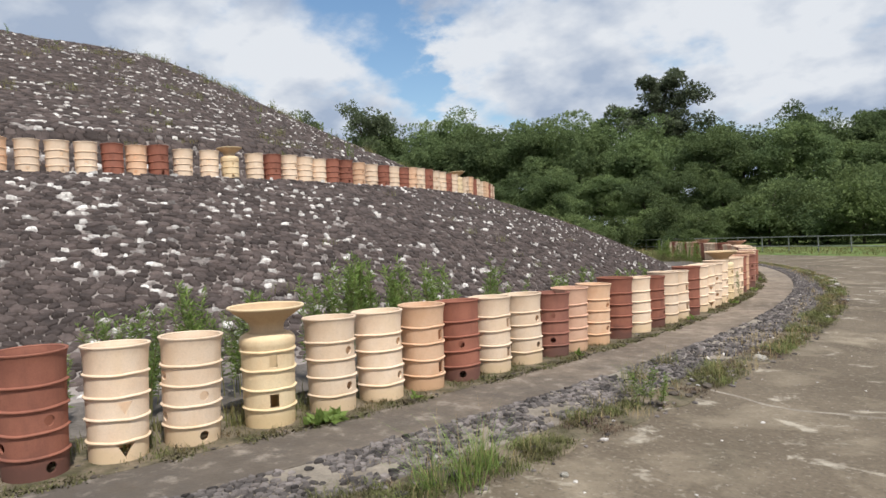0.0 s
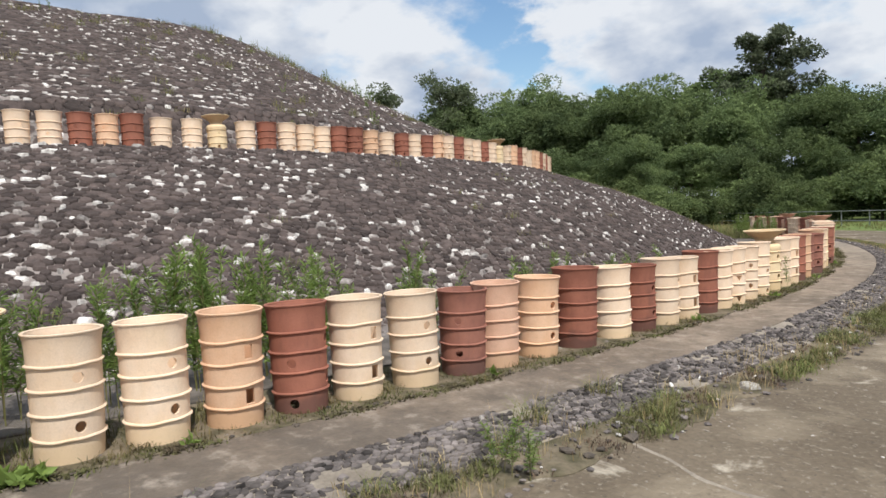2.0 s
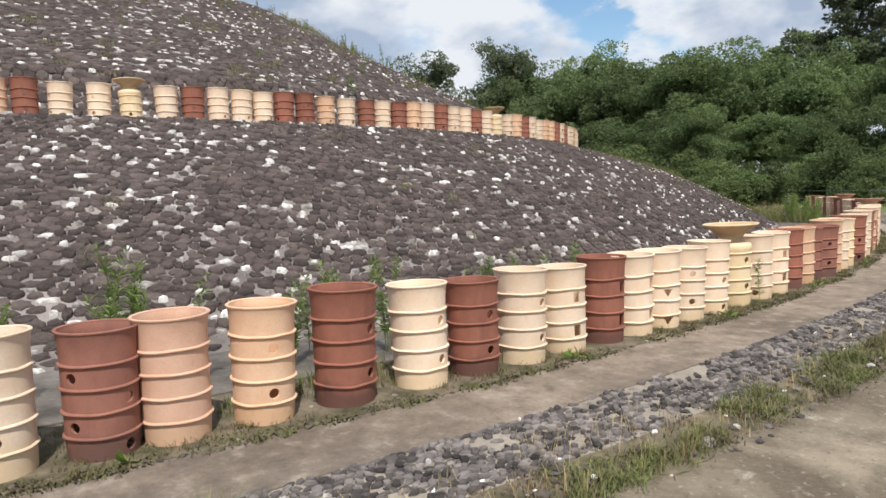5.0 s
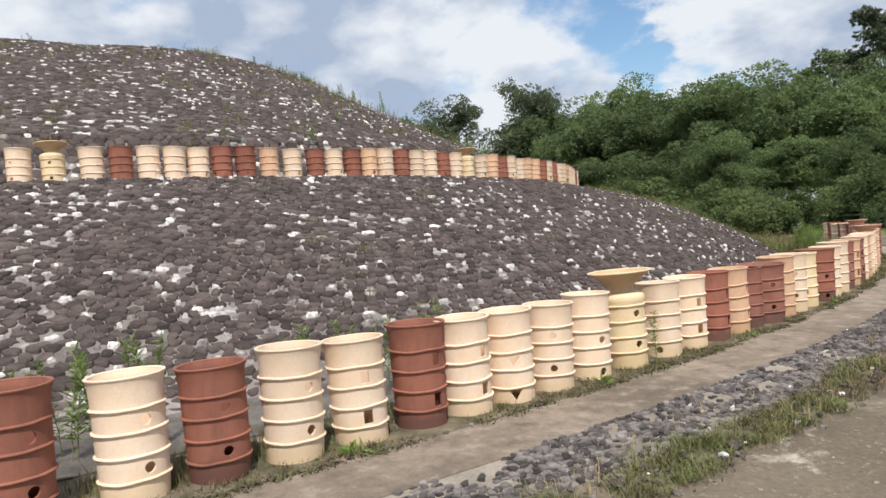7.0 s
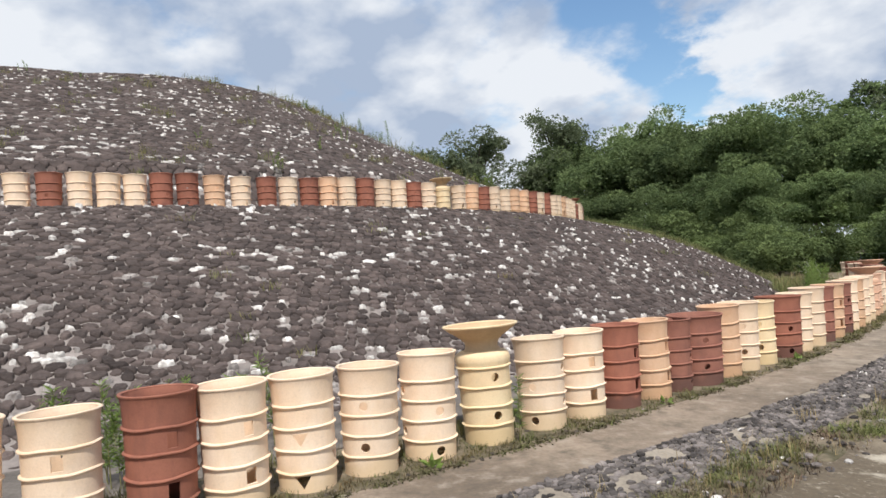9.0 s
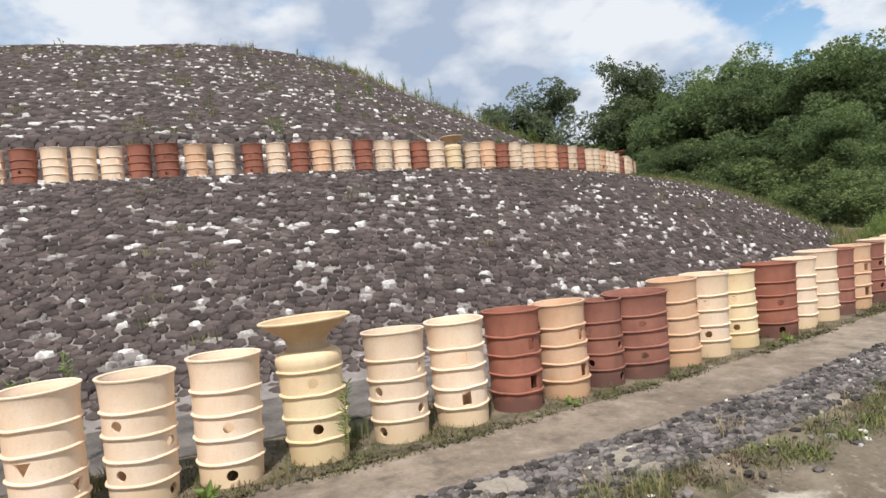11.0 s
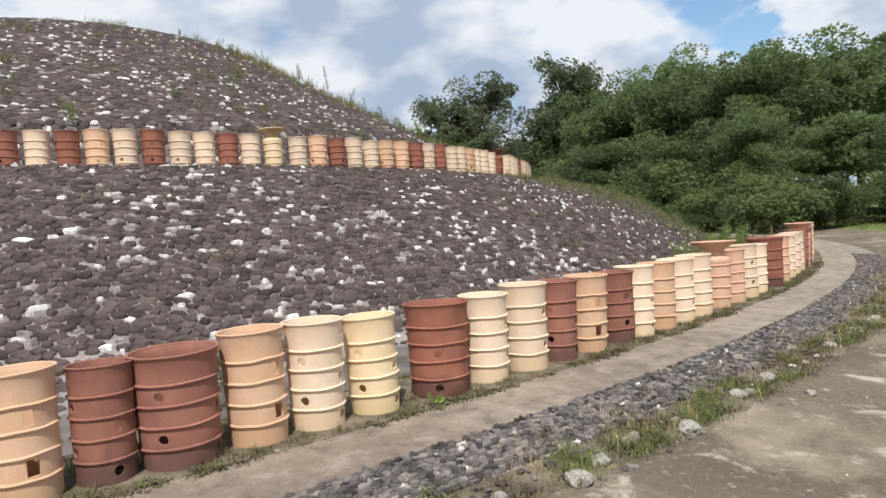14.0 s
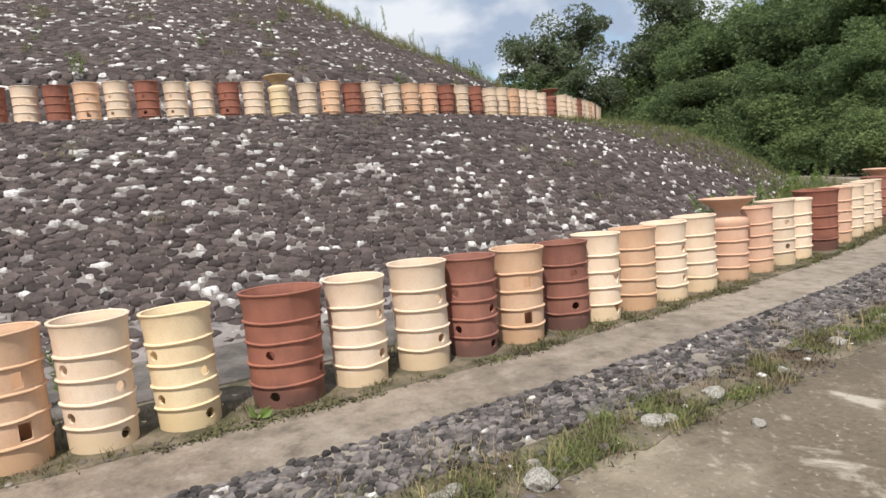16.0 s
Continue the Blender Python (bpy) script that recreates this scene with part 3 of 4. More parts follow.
HOLES = {
    "round_low": [("round", 0, 0.215, 0.062), ("round", 180, 0.215, 0.062), ("round", 0, 0.485, 0.062), ("round", 180, 0.485, 0.062)],
    "square": [("square", 0, 0.212, 0.075), ("square", 180, 0.212, 0.075), ("square", 0, 0.485, 0.068), ("square", 180, 0.485, 0.068)],
    "round_foot": [("round", 0, 0.085, 0.064), ("round", 180, 0.085, 0.064), ("round", 0, 0.35, 0.062), ("round", 180, 0.35, 0.062), ("round", 90, 0.215, 0.060), ("round", 270, 0.215, 0.060), ("round", 90, 0.485, 0.060), ("round", 270, 0.485, 0.060)],
    "triangle": [("triangle", 0, 0.095, 0.075), ("triangle", 180, 0.095, 0.075), ("triangle", 0, 0.355, 0.072), ("triangle", 180, 0.355, 0.072), ("triangle", 80, 0.215, 0.065)],
}


def make_pot(style, bell, wide, seed, seg=44):
    """Meshes of one kind of cylinder: wall with pierced holes, four hoops, lip."""
    def wob(a, z):
        return 1 + 0.022 * noise.noise((math.cos(a) * 1.3 + seed, math.sin(a) * 1.3, z * 2.5)) + 0.008 * noise.noise((math.cos(a) * 4, math.sin(a) * 4 + seed, z * 9))
    zs = [0, 0.05, 0.1, 0.15, 0.2, 0.25, 0.3, 0.35, 0.4, 0.45, 0.5, 0.56]
    zs += [0.585, 0.605, 0.622, 0.635, 0.646, 0.655, 0.662, 0.668, 0.675, 0.69, 0.703, 0.716, 0.728, 0.74, 0.752, 0.765, 0.777, 0.79, 0.802, 0.815, 0.826, 0.838, 0.85] if bell else [0.60, 0.64, 0.67, 0.69, 0.705, 0.718, 0.73]
    outer = [(body_radius(z, bell, wide), z) for z in zs]
    inner = [(r - 0.016, z) for r, z in outer[::-1]]
    inner[0] = (inner[0][0], inner[0][1] - 0.002)
    mouth = None
    if bell:
        flare = [p for p in outer if p[1] > 0.664]
        mouth = bm_mesh("mouth", lathe(flare + [(r - 0.016, z) for r, z in flare[::-1]], seg, wob), [CLAY["cream"]], 40)
        outer = [p for p in outer if p[1] < 0.669]
        inner = [(r - 0.016, z) for r, z in outer[::-1]]
    bm = lathe(outer + inner, seg, wob)
    tmp = new("tmp", bm_mesh("tmp", bm, []))
    allcut = bmesh.new()
    for sh, az, z, size in HOLES[style]:
        cb = cutter(sh, az, z, size)
        me = bpy.data.meshes.new("cut"); cb.to_mesh(me); cb.free()
        allcut.from_mesh(me)
        bpy.data.meshes.remove(me)
    cut = new("cut", bm_mesh("cut", allcut, []))
    mod = tmp.modifiers.new("holes", "BOOLEAN")
    mod.operation, mod.solver, mod.object = "DIFFERENCE", "EXACT", cut
    dg = bpy.context.evaluated_depsgraph_get()
    wall = bpy.data.meshes.new_from_object(tmp.evaluated_get(dg))
    for o in (tmp, cut):
        d = o.data
        bpy.data.objects.remove(o)
        bpy.data.meshes.remove(d)
    wall.name = "clay_wall"
    wall.materials.clear()
    wall.materials.append(CLAY["cream"])
    wall.polygons.foreach_set("use_smooth", np.full(len(wall.polygons), True))
    wall.set_sharp_from_angle(angle=radians(38))
    hoops = []
    for z in RIDGES:
        r = body_radius(z, bell, wide)
        dz = 0.004 * math.sin(seed * 3 + z * 40)
        prof = [(r - 0.006, z - 0.013), (r + 0.005, z - 0.009), (r + 0.013, z - 0.002), (r + 0.013, z + 0.003), (r + 0.004, z + 0.009), (r - 0.006, z + 0.012)]
        bm = lathe([(a, b + dz) for a, b in prof], seg, wob, lambda a: 0.007 * noise.noise((math.cos(a) * 1.5 + z * 30, math.sin(a) * 1.5, seed)))
        hoops.append(bm_mesh("hoop", bm, [CLAY["cream"]], 40))
    z = 0.85 if bell else 0.73
    r = body_radius(z, bell, wide)
    prof = [(r - 0.017, z - 0.004), (r - 0.004, z - 0.010), (r + 0.003, z - 0.005), (r + 0.004, z + 0.002), (r - 0.001, z + 0.006), (r - 0.012, z + 0.005), (r - 0.017, z + 0.001)]
    lip = bm_mesh("lip", lathe(prof, seg, wob), [CLAY["cream"]], 40)
    return wall, hoops, lip, mouth


POTS, FAR_POTS = {}, {}
for n_style, style in enumerate(HOLES):
    for bell, wide in ((False, 1.0), (False, 1.27), (True, 1.0)):
        if bell and style in ("round_foot", "triangle") or wide > 1 and style in ("square", "triangle"):
            continue
        POTS[style, bell, wide] = make_pot(style, bell, wide, n_style * 3 + bell + wide)
        if wide == 1.0:
            POTS[style, bell, 1] = POTS[style, bell, wide]
            FAR_POTS[style, bell, wide] = make_pot(style, bell, wide, n_style * 3 + bell + wide, 22)


def clay_cylinder(r, a, z, colour, style, face, rng, wide=1.0, bell=False, group="", tall=1.0, slim=1.0):
    """face: where the holes point, in degrees from straight outwards."""
    x, y = polar(r, a)
    wall, hoops, lip, mouth = (FAR_POTS if r < 30 else POTS)[style, bell, wide]
    if bell:
        label = f"{CLAY_WORDS[colour]} hooped clay cylinder with domed shoulder and flared trumpet mouth"
    else:
        label = f"{'wide ' if wide > 1 else ''}{CLAY_WORDS[colour]} open-topped clay cylinder with hoops and {style.split('_')[0]} holes"
    m = pose(x, y, z, rng.uniform(-1.3, 1.3), rng.uniform(-1.3, 1.3), a + face)
    s = rng.uniform(0.975, 1.025)
    e = thing("clay_cylinder", m, label, "haniwa cylinder", group)
    e.scale = (s * slim, s * slim, s * (1.02 if bell else 1.0) * tall * rng.uniform(0.98, 1.02))
    for nm, me in [("wall", wall)] + [("hoop", h) for h in hoops] + [("lip", lip)] + [("mouth", mouth)] * bell:
        o = part(nm, me, e, "flared mouth, on yellowish cylinders browner clay with painted-in shade" if nm == "mouth" else "")
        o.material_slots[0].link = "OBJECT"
        # only yellow bells take the browner mouth colour that includes painted shade
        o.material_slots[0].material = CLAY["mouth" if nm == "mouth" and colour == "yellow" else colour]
    return e


rng = np.random.default_rng(5)
A, B, D, T = "round_low", "square", "round_foot", "triangle"
# angle, colour, holes, face, wide, bell
LOWER_A = [
    (-17.45, "red", D, 20), (-16.65, "cream", T, 0), (-15.83, "cream", D, 5), (-14.83, "yellow", B, -15, 1, True), (-13.9, "cream", A, 15),
    (-13.07, "cream", A, 22), (-12.25, "orange", B, 15), (-11.45, "red", D, -38), (-10.68, "cream", B, 15), (-9.8, "cream", A, 2),
    (-8.97, "dark", D, 40), (-8.32, "pink", A, 75), (-7.46, "orange", A, 0), (-6.53, "red", A, 30), (-5.52, "cream", A, 20),
    (-4.71, "red", A, 5), (-3.9, "cream", A, 15), (-3.08, "cream", B, -8), (-2.25, "red", B, 10), (-1.53, "cream", B, 12),
]
LOWER_B = [
    (-0.77, "cream", T, -30), (0.0, "cream", D, 52), (0.81, "cream", D, -9), (1.73, "yellow", A, -14, 1, True), (2.7, "cream", D, -65),
    (3.52, "cream", B, -18), (4.33, "red", B, 7), (5.13, "orange", B, 12), (5.82, "dark", D, 15), (6.55, "dark", D, 52, 1.27),
    (7.4, "orange", B, 25), (8.14, "cream", D, 37), (8.95, "yellow", D, 31), (10.0, "red", D, -40, 1.27), (10.88, "cream", A, 30),
    (11.74, "cream", A, 15), (12.5, "dark", D, 20), (13.3, "orange", B, -20), (14.18, "dark", A, -20), (14.85, "cream", T, 10),
]
LOWER_C = [
    (15.7, "orange", B, 30), (16.52, "cream", A, 5), (17.4, "cream", A, 20), (18.45, "pink", A, 60, 1, True), (19.45, "pink", A, 80),
    (20.4, "cream", D, 60), (21.25, "cream", A, 60), (22.5, "red", A, 5, 1.27), (23.75, "pink", A, 5), (24.8, "cream", A, 60),
    (25.8, "cream", B, 70), (26.8, "cream", A, 60), (27.8, "dark", B, 60), (28.6, "pink", A, 60, 1, True), (29.5, "red", A, 60),
    (30.4, "pink", A, 60), (31.3, "cream", B, 60), (32.2, "red", A, 60), (33.1, "cream", A, 60), (34.0, "cream", A, 60), (34.9, "red", A, 60), (35.8, "cream", A, 60),
]
SLIM = {5.82: 0.90, -6.53: 1.06}
TALL = {18.45: 0.96, 28.6: 0.98, -17.45: 1.07, -16.65: 1.05, -15.83: 1.03, -13.9: 1.04, -13.07: 1.03, -12.25: 1.04, -11.45: 1.04, -10.68: 1.045, -9.8: 1.01, -8.97: 0.98, -6.53: 1.03, -5.52: 0.97, -4.71: 0.965, -3.08: 0.965, 5.82: 0.92, 6.55: 0.94, 10.0: 1.02, 22.5: 1.04}
for a, colour, style, face, *more in LOWER_A + LOWER_B + LOWER_C:
    wide, bell = (tuple(more) + (1, False)[len(more):])
    if (style, bool(bell), float(wide)) not in POTS:
        style = A
    clay_cylinder(R_POTS, a, 0.182 if a < 1 else 0.196, colour, style, face, rng, float(wide), bool(bell), "clay cylinders along the mound's foot", TALL.get(a, 1.0), SLIM.get(a, 1.0))

UPPER = [(-18.9, "red"), (-17.9, "cream"), (-17.0, "orange"), (-15.9, "orange"), (-14.7, "cream"), (-13.55, "cream"), (-12.4, "cream"), (-11.25, "red"), (-10.2, "orange"), (-9.15, "red"),
         (-7.95, "cream"), (-6.55, "cream"), (-5.3, "bell"), (-3.85, "cream"), (-2.75, "red"), (-1.65, "cream"), (-0.6, "cream"), (0.45, "cream"),
         (1.5, "red"), (2.6, "red"), (3.75, "orange"), (4.95, "cream"), (6.2, "red"), (7.25, "cream"), (8.35, "red"), (9.4, "orange"), (10.5, "cream"),
         (11.6, "red"), (12.7, "cream"), (13.8, "cream"), (14.9, "red"), (15.95, "cream"), (17.15, "bell"), (18.5, "cream"), (19.65, "orange"), (20.85, "red"),
         (21.95, "cream"), (23.15, "cream"), (24.3, "orange"), (25.5, "orange"), (26.75, "red"), (27.85, "cream"), (29.05, "red"), (30.3, "cream"), (31.4, "cream"),
         (32.6, "orange"), (33.6, "cream"), (35.0, "cream"), (36.3, "cream"), (38.0, "bell_red"), (40.0, "cream"), (41.2, "cream"), (42.4, "cream"), (43.6, "red"), (44.8, "cream"), (46, "cream"), (47.2, "orange"), (48.4, "cream"), (49.6, "red"), (50.8, "cream"), (52, "cream"), (53.2, "orange"), (54.4, "cream")]
for i, (a, colour) in enumerate(UPPER):
    r = 24.05 + 0.03 * (a + 5) if a > -5 else 24.05
    bell = colour.startswith("bell")
    colour = {"bell": "yellow", "bell_red": "red"}.get(colour, colour)
    style = A if bell else [A, B, D, A][i % 4]
    clay_cylinder(min(r, 25.1), a, Z_TERRACE - 0.004, colour, style, rng.uniform(-40, 60), rng, 1.0, bell, "clay cylinders on the mound's terrace")


# ---- plants ----
def blades(n, spread, height, width, rng, lean=0.5):
    """A tuft of bent grass blades: places and triangles."""
    base = rng.normal(0, spread, (n, 2))
    az = rng.uniform(0, 2 * np.pi, n)
    h = height * rng.uniform(0.45, 1.0, n)
    out = lean * h * rng.uniform(0.2, 1.0, n)
    w = width * rng.uniform(0.6, 1.2, n)
    dx, dy = np.cos(az), np.sin(az)
    V = np.zeros((n, 5, 3))
    for k, (s, t) in enumerate(((0, -1), (0, 1), (0.55, -0.8), (0.55, 0.8), (1, 0))):
        d = out * s ** 1.8
        V[:, k, 0] = base[:, 0] + dx * d - dy * w * t * 0.5
        V[:, k, 1] = base[:, 1] + dy * d + dx * w * t * 0.5
        V[:, k, 2] = h * s * (1 - 0.15 * s * lean)
    F = np.array([(0, 1, 3), (0, 3, 2), (2, 3, 4)])[None] + (np.arange(n) * 5)[:, None, None]
    return V.reshape(-1, 3), F.reshape(-1, 3)


def tube(pts, radii, seg=6):
    """Tapered tube through places."""
    pts = [Vector(p) for p in pts]
    V, F = [], []
    for i, p in enumerate(pts):
        d = (pts[min(i + 1, len(pts) - 1)] - pts[max(i - 1, 0)]).normalized()
        q = d.to_track_quat("Z", "Y")
        for k in range(seg):
            a = 2 * math.pi * k / seg
            V.append(p + q @ Vector((math.cos(a) * radii[i], math.sin(a) * radii[i], 0)))
    for i in range(len(pts) - 1):
        for k in range(seg):
            a, b, c, d = i * seg + k, i * seg + (k + 1) % seg, (i + 1) * seg + (k + 1) % seg, (i + 1) * seg + k
            F += [(a, b, c), (a, c, d)]
    return np.array([tuple(v) for v in V]), np.array(F)


def join(pieces):
    V, F, base = [], [], 0
    for v, f in pieces:
        V.append(v); F.append(f + base); base += len(v)
    return np.concatenate(V), np.concatenate(F)


def leaves(places, normals, size, aspect, rng, droop=0.0, plain=False):
    """Pointed leaves at the places, each of two bent halves, or one plain blade."""
    n = len(places)
    d = normals + rng.normal(0, 0.45, (n, 3))
    d[:, 2] -= droop
    d /= np.linalg.norm(d, axis=1, keepdims=True)
    side = np.cross(d, rng.normal(0, 1, (n, 3)))
    side /= np.linalg.norm(side, axis=1, keepdims=True) + 1e-9
    up = np.cross(side, d)
    s = (size * rng.uniform(0.6, 1.3, n))[:, None]
    if plain:
        V = np.stack([places - side * s * aspect * 0.5, places + side * s * aspect * 0.5, places + d * s], 1)
        return V.reshape(-1, 3), np.arange(3 * n).reshape(n, 3)
    V = np.stack([places, places + d * s * 0.45 + side * s * aspect * 0.5 + up * s * 0.08, places + d * s, places + d * s * 0.45 - side * s * aspect * 0.5 + up * s * 0.08], 1)
    F = np.array([(0, 1, 2), (0, 2, 3)])[None] + (np.arange(n) * 4)[:, None, None]
    return V.reshape(-1, 3), F.reshape(-1, 3)


def weed_stem(rng, h):
    """One leafy stem: the stem and its narrow leaves."""
    lean = rng.normal(0, 0.12 * h, 2)
    pts = [(lean[0] * s * s, lean[1] * s * s, h * s) for s in (0, 0.35, 0.7, 1.0)]
    sv, sf = tube(pts, [0.005, 0.0045, 0.0035, 0.002], 4)
    n = int(h * 120)
    s, az = rng.uniform(0.22, 1.0, n), rng.uniform(0, 2 * np.pi, n)
    P = np.stack([lean[0] * s * s, lean[1] * s * s, h * s], -1)
    Q = np.stack([np.cos(az), np.sin(az), 0.35 + 0.6 * s], -1)
    lv, lf = leaves(P, Q, 0.085, 0.16, rng, 0.1)
    return mesh_np("stem", sv, sf, [M_STEM]), mesh_np("foliage", lv, lf, [M_WEED])


prng = np.random.default_rng(8)
WEED_STEMS = [weed_stem(prng, 1.0) for _ in range(7)]


def flower_heads(rng):
    """Small white many-petalled heads over the top of a stem."""
    V, F, base = [], [], 0
    for k in range(16):
        c = np.array((rng.normal(0, 0.09), rng.normal(0, 0.09), rng.uniform(0.75, 1.05)))
        for p in range(7):
            a = 2 * math.pi * p / 7
            for r, d in ((0.0, 0), (0.014, -0.22), (0.016, 0.22)):
                V.append(c + (math.cos(a + d) * r, math.sin(a + d) * r, 0.004 * (r > 0)))
            F.append((base, base + 1, base + 2)); base += 3
    return mesh_np("flower", np.array(V), np.array(F), [M_FLOWER])


FLOWERS = flower_heads(prng)


def weed(x, y, z, h, stems, spread, rng, label, group, flowers=False):
    """A plant of several leafy stems, each with its foliage."""
    e = thing("weed", pose(x, y, z, 0, 0, rng.uniform(0, 360)), label, "weed", group)
    for k in range(stems):
        sm, lm = WEED_STEMS[rng.integers(7)]
        s = h * rng.uniform(0.6, 1.0)
        st = part("stem", sm, e)
        st.matrix_local = pose(rng.normal(0, spread), rng.normal(0, spread), 0, 0, 0, rng.uniform(0, 360)) @ Matrix.Diagonal((min(1.2, 0.35 + s * 0.7),) * 2 + (s, 1))
        tagged(part("foliage", lm, st), kind="stuff")
        if flowers and k % 2 == 0:
            tagged(part("flower", FLOWERS, st, "tiny white flower heads"), kind="stuff")


WEED_SPOTS = [(32.4, -17.1, 0.65), (32.4, -16.5, 0.85), (32.5, -16.0, 1.0), (32.3, -15.7, 0.8), (32.4, -15.1, 1.05), (32.5, -14.6, 0.95), (32.4, -14.2, 1.0), (32.5, -13.1, 1.0), (32.4, -12.6, 1.05), (32.5, -12.2, 1.1), (32.3, -11.9, 1.2), (32.5, -11.5, 1.1), (32.4, -11.1, 1.15), (32.5, -10.5, 1.0), (32.4, -10.1, 1.1), (32.4, -8.6, 1.05), (32.5, -8.1, 0.8), (32.5, -6.6, 0.7), (32.4, -5.9, 0.8), (32.5, -5.2, 0.8), (32.4, -3.2, 0.72), (32.5, -2.6, 0.72), (32.4, -2.3, 0.72), (32.4, -0.9, 0.75), (32.4, 7.7, 0.6), (32.4, 21, 0.8), (32.3, 23, 0.9), (32.2, 25, 0.9), (32.2, 27.5, 0.85), (32.0, 28.6, 0.95), (32.3, 29.6, 0.8), (32.1, 30.8, 0.95), (32.2, 32.2, 0.85)]
for r, a, h in WEED_SPOTS:
    x, y = polar(r, a)
    weed(float(x), float(y), 0.225, h, 8 if h > 0.95 else 5, 0.09, prng, "bright green leafy weed growing behind the clay cylinders", "weeds at the mound's foot", a in (-16.0, -15.7, -14.6, -13.1, -12.6, -10.5, 7.7, 27.5, 28.6, 29.6, 30.8, 32.2))
for r, a, h, n in [(15.5, 59, 1.0, 4), (16.8, 56.5, 1.3, 1), (17.8, 57, 0.9, 3), (12.8, 60, 0.6, 3), (13.5, 64.5, 0.75, 4), (16.2, 55, 0.5, 3), (18.5, 55, 0.9, 1), (19.2, 53, 0.6, 4), (20, 52, 0.6, 5), (20.8, 51, 0.6, 5), (10.5, 37, 0.35, 2), (11.5, 47.5, 0.4, 3), (12.2, 57, 0.5, 4), (13.5, 48.5, 0.5, 4), (15.2, 47, 0.6, 4), (17, 32.5, 0.5, 4), (17.5, 40, 0.5, 3), (22.4, 9.5, 0.5, 4), (19.5, 8, 0.4, 2), (20, 18, 0.45, 3), (18.5, 26, 0.5, 3), (10.3, -5, 0.4, 3), (10.4, 5, 0.35, 3), (22.5, 30, 0.5, 4), (21.5, 45, 0.7, 6), (22.5, 48, 0.8, 6), (23, 52, 0.8, 6)]:
    x, y = polar(r, a)
    weed(float(x), float(y), float(mound_z(r, a)), h, n, 0.12, prng, "tall green weed growing on the mound's shoulder", "weeds on the mound")


def scatter(name, spots, make, mats, label, category):
    """Many small tufts as one mesh; spots: (x, y, z, size)."""
    P = []
    for x, y, z, s in spots:
        v, f = make(s)
        v = v.copy()
        v += (x, y, z)
        P.append((v, f))
    v, f = join(P)
    return tagged(new(name, mesh_np(name, v, f, mats)), label, category, kind="stuff")


def spots_between(n, r0, r1, a0, a1, rng, zf, lo, hi, clump=None):
    out = []
    while len(out) < n:
        r, a = rng.uniform(r0, r1), rng.uniform(a0, a1)
        if clump is not None and noise.noise((r * clump[0], a * clump[1], 3.3)) < clump[2]:
            continue
        x, y = polar(r, a)
        out.append((float(x), float(y), float(zf(r, a)), rng.uniform(lo, hi)))
    return out


gz = lambda r, a: ground_z(r) + 0.015
scatter("grass_tufts", spots_between(1700, 32.9, 33.70, -19, 30, prng, lambda r, a: 0.200, 0.02, 0.085, (1.6, 1.9, -0.08)), lambda s: blades(18, 0.045, s, 0.006, prng, 1.2), [M_FOOT], "short grass and moss tufts round the clay cylinders", "grass")
scatter("back_grass", spots_between(620, 32.8, 33.32, -20, 34, prng, lambda r, a: 0.21, 0.06, 0.22, (1.0, 0.9, -0.12)), lambda s: blades(16, 0.05, s, 0.007, prng, 0.7), [M_GRASS], "thin grass between and behind the clay cylinders", "grass")
scatter("edge_moss", spots_between(2000, 33.60, 33.75, -20, 30, prng, lambda r, a: 0.195, 0.012, 0.04, (1.0, 1.7, -0.15)), lambda s: blades(12, 0.028, s, 0.012, prng, 1.6), [M_MOSS], "dark moss along the path's inner edge", "moss")
scatter("verge_grass", spots_between(780, 34.84, 35.24, -20, 30, prng, gz, 0.03, 0.12, (2.6, 1.5, -0.06)), lambda s: blades(34, 0.05, s, 0.006, prng, 1.3), [M_VERGE], "patchy low grass on the verge beside the cobbles", "grass")
scatter("verge_moss", spots_between(900, 34.84, 35.22, -20, 30, prng, gz, 0.015, 0.045, (2.6, 1.5, -0.12)), lambda s: blades(22, 0.035, s, 0.008, prng, 1.8), [M_VERGE], "low moss and creeping weeds on the verge", "moss")
scatter("dry_grass", spots_between(420, 34.6, 35.25, -20, 30, prng, gz, 0.06, 0.20, (2.0, 1.1, -0.1)), lambda s: blades(7, 0.04, s, 0.004, prng, 0.7), [M_DRY], "dry yellow grass stalks on the verge", "grass")
scatter("dead_grass", spots_between(520, 34.82, 35.24, -20, 30, prng, gz, 0.02, 0.07, (2.2, 1.9, 0.0)), lambda s: blades(24, 0.045, s, 0.006, prng, 1.5), [M_DEAD], "low brown dead grass on the verge", "grass")
scatter("slope_grass", spots_between(230, 9.0, 23.2, -30, 80, prng, mound_z, 0.15, 0.42, (0.5, 0.25, 0.12)), lambda s: blades(26, 0.10, s, 0.012, prng, 0.8), [M_GRASS], "tufts of grass growing between the slope's stones", "grass")
scatter("slope_grass", spots_between(26, 26.0, 30.8, -20, 30, prng, mound_z, 0.10, 0.22), lambda s: blades(22, 0.09, s, 0.010, prng, 0.9), [M_GRASS], "small grass tufts between the lower slope's stones", "grass")
scatter("ridge_grass", spots_between(420, 12.0, 24.0, 44, 90, prng, mound_z, 0.2, 0.6), lambda s: blades(20, 0.10, s, 0.014, prng, 0.6), [M_GRASS], "long pale grass along the mound's far shoulder", "grass")
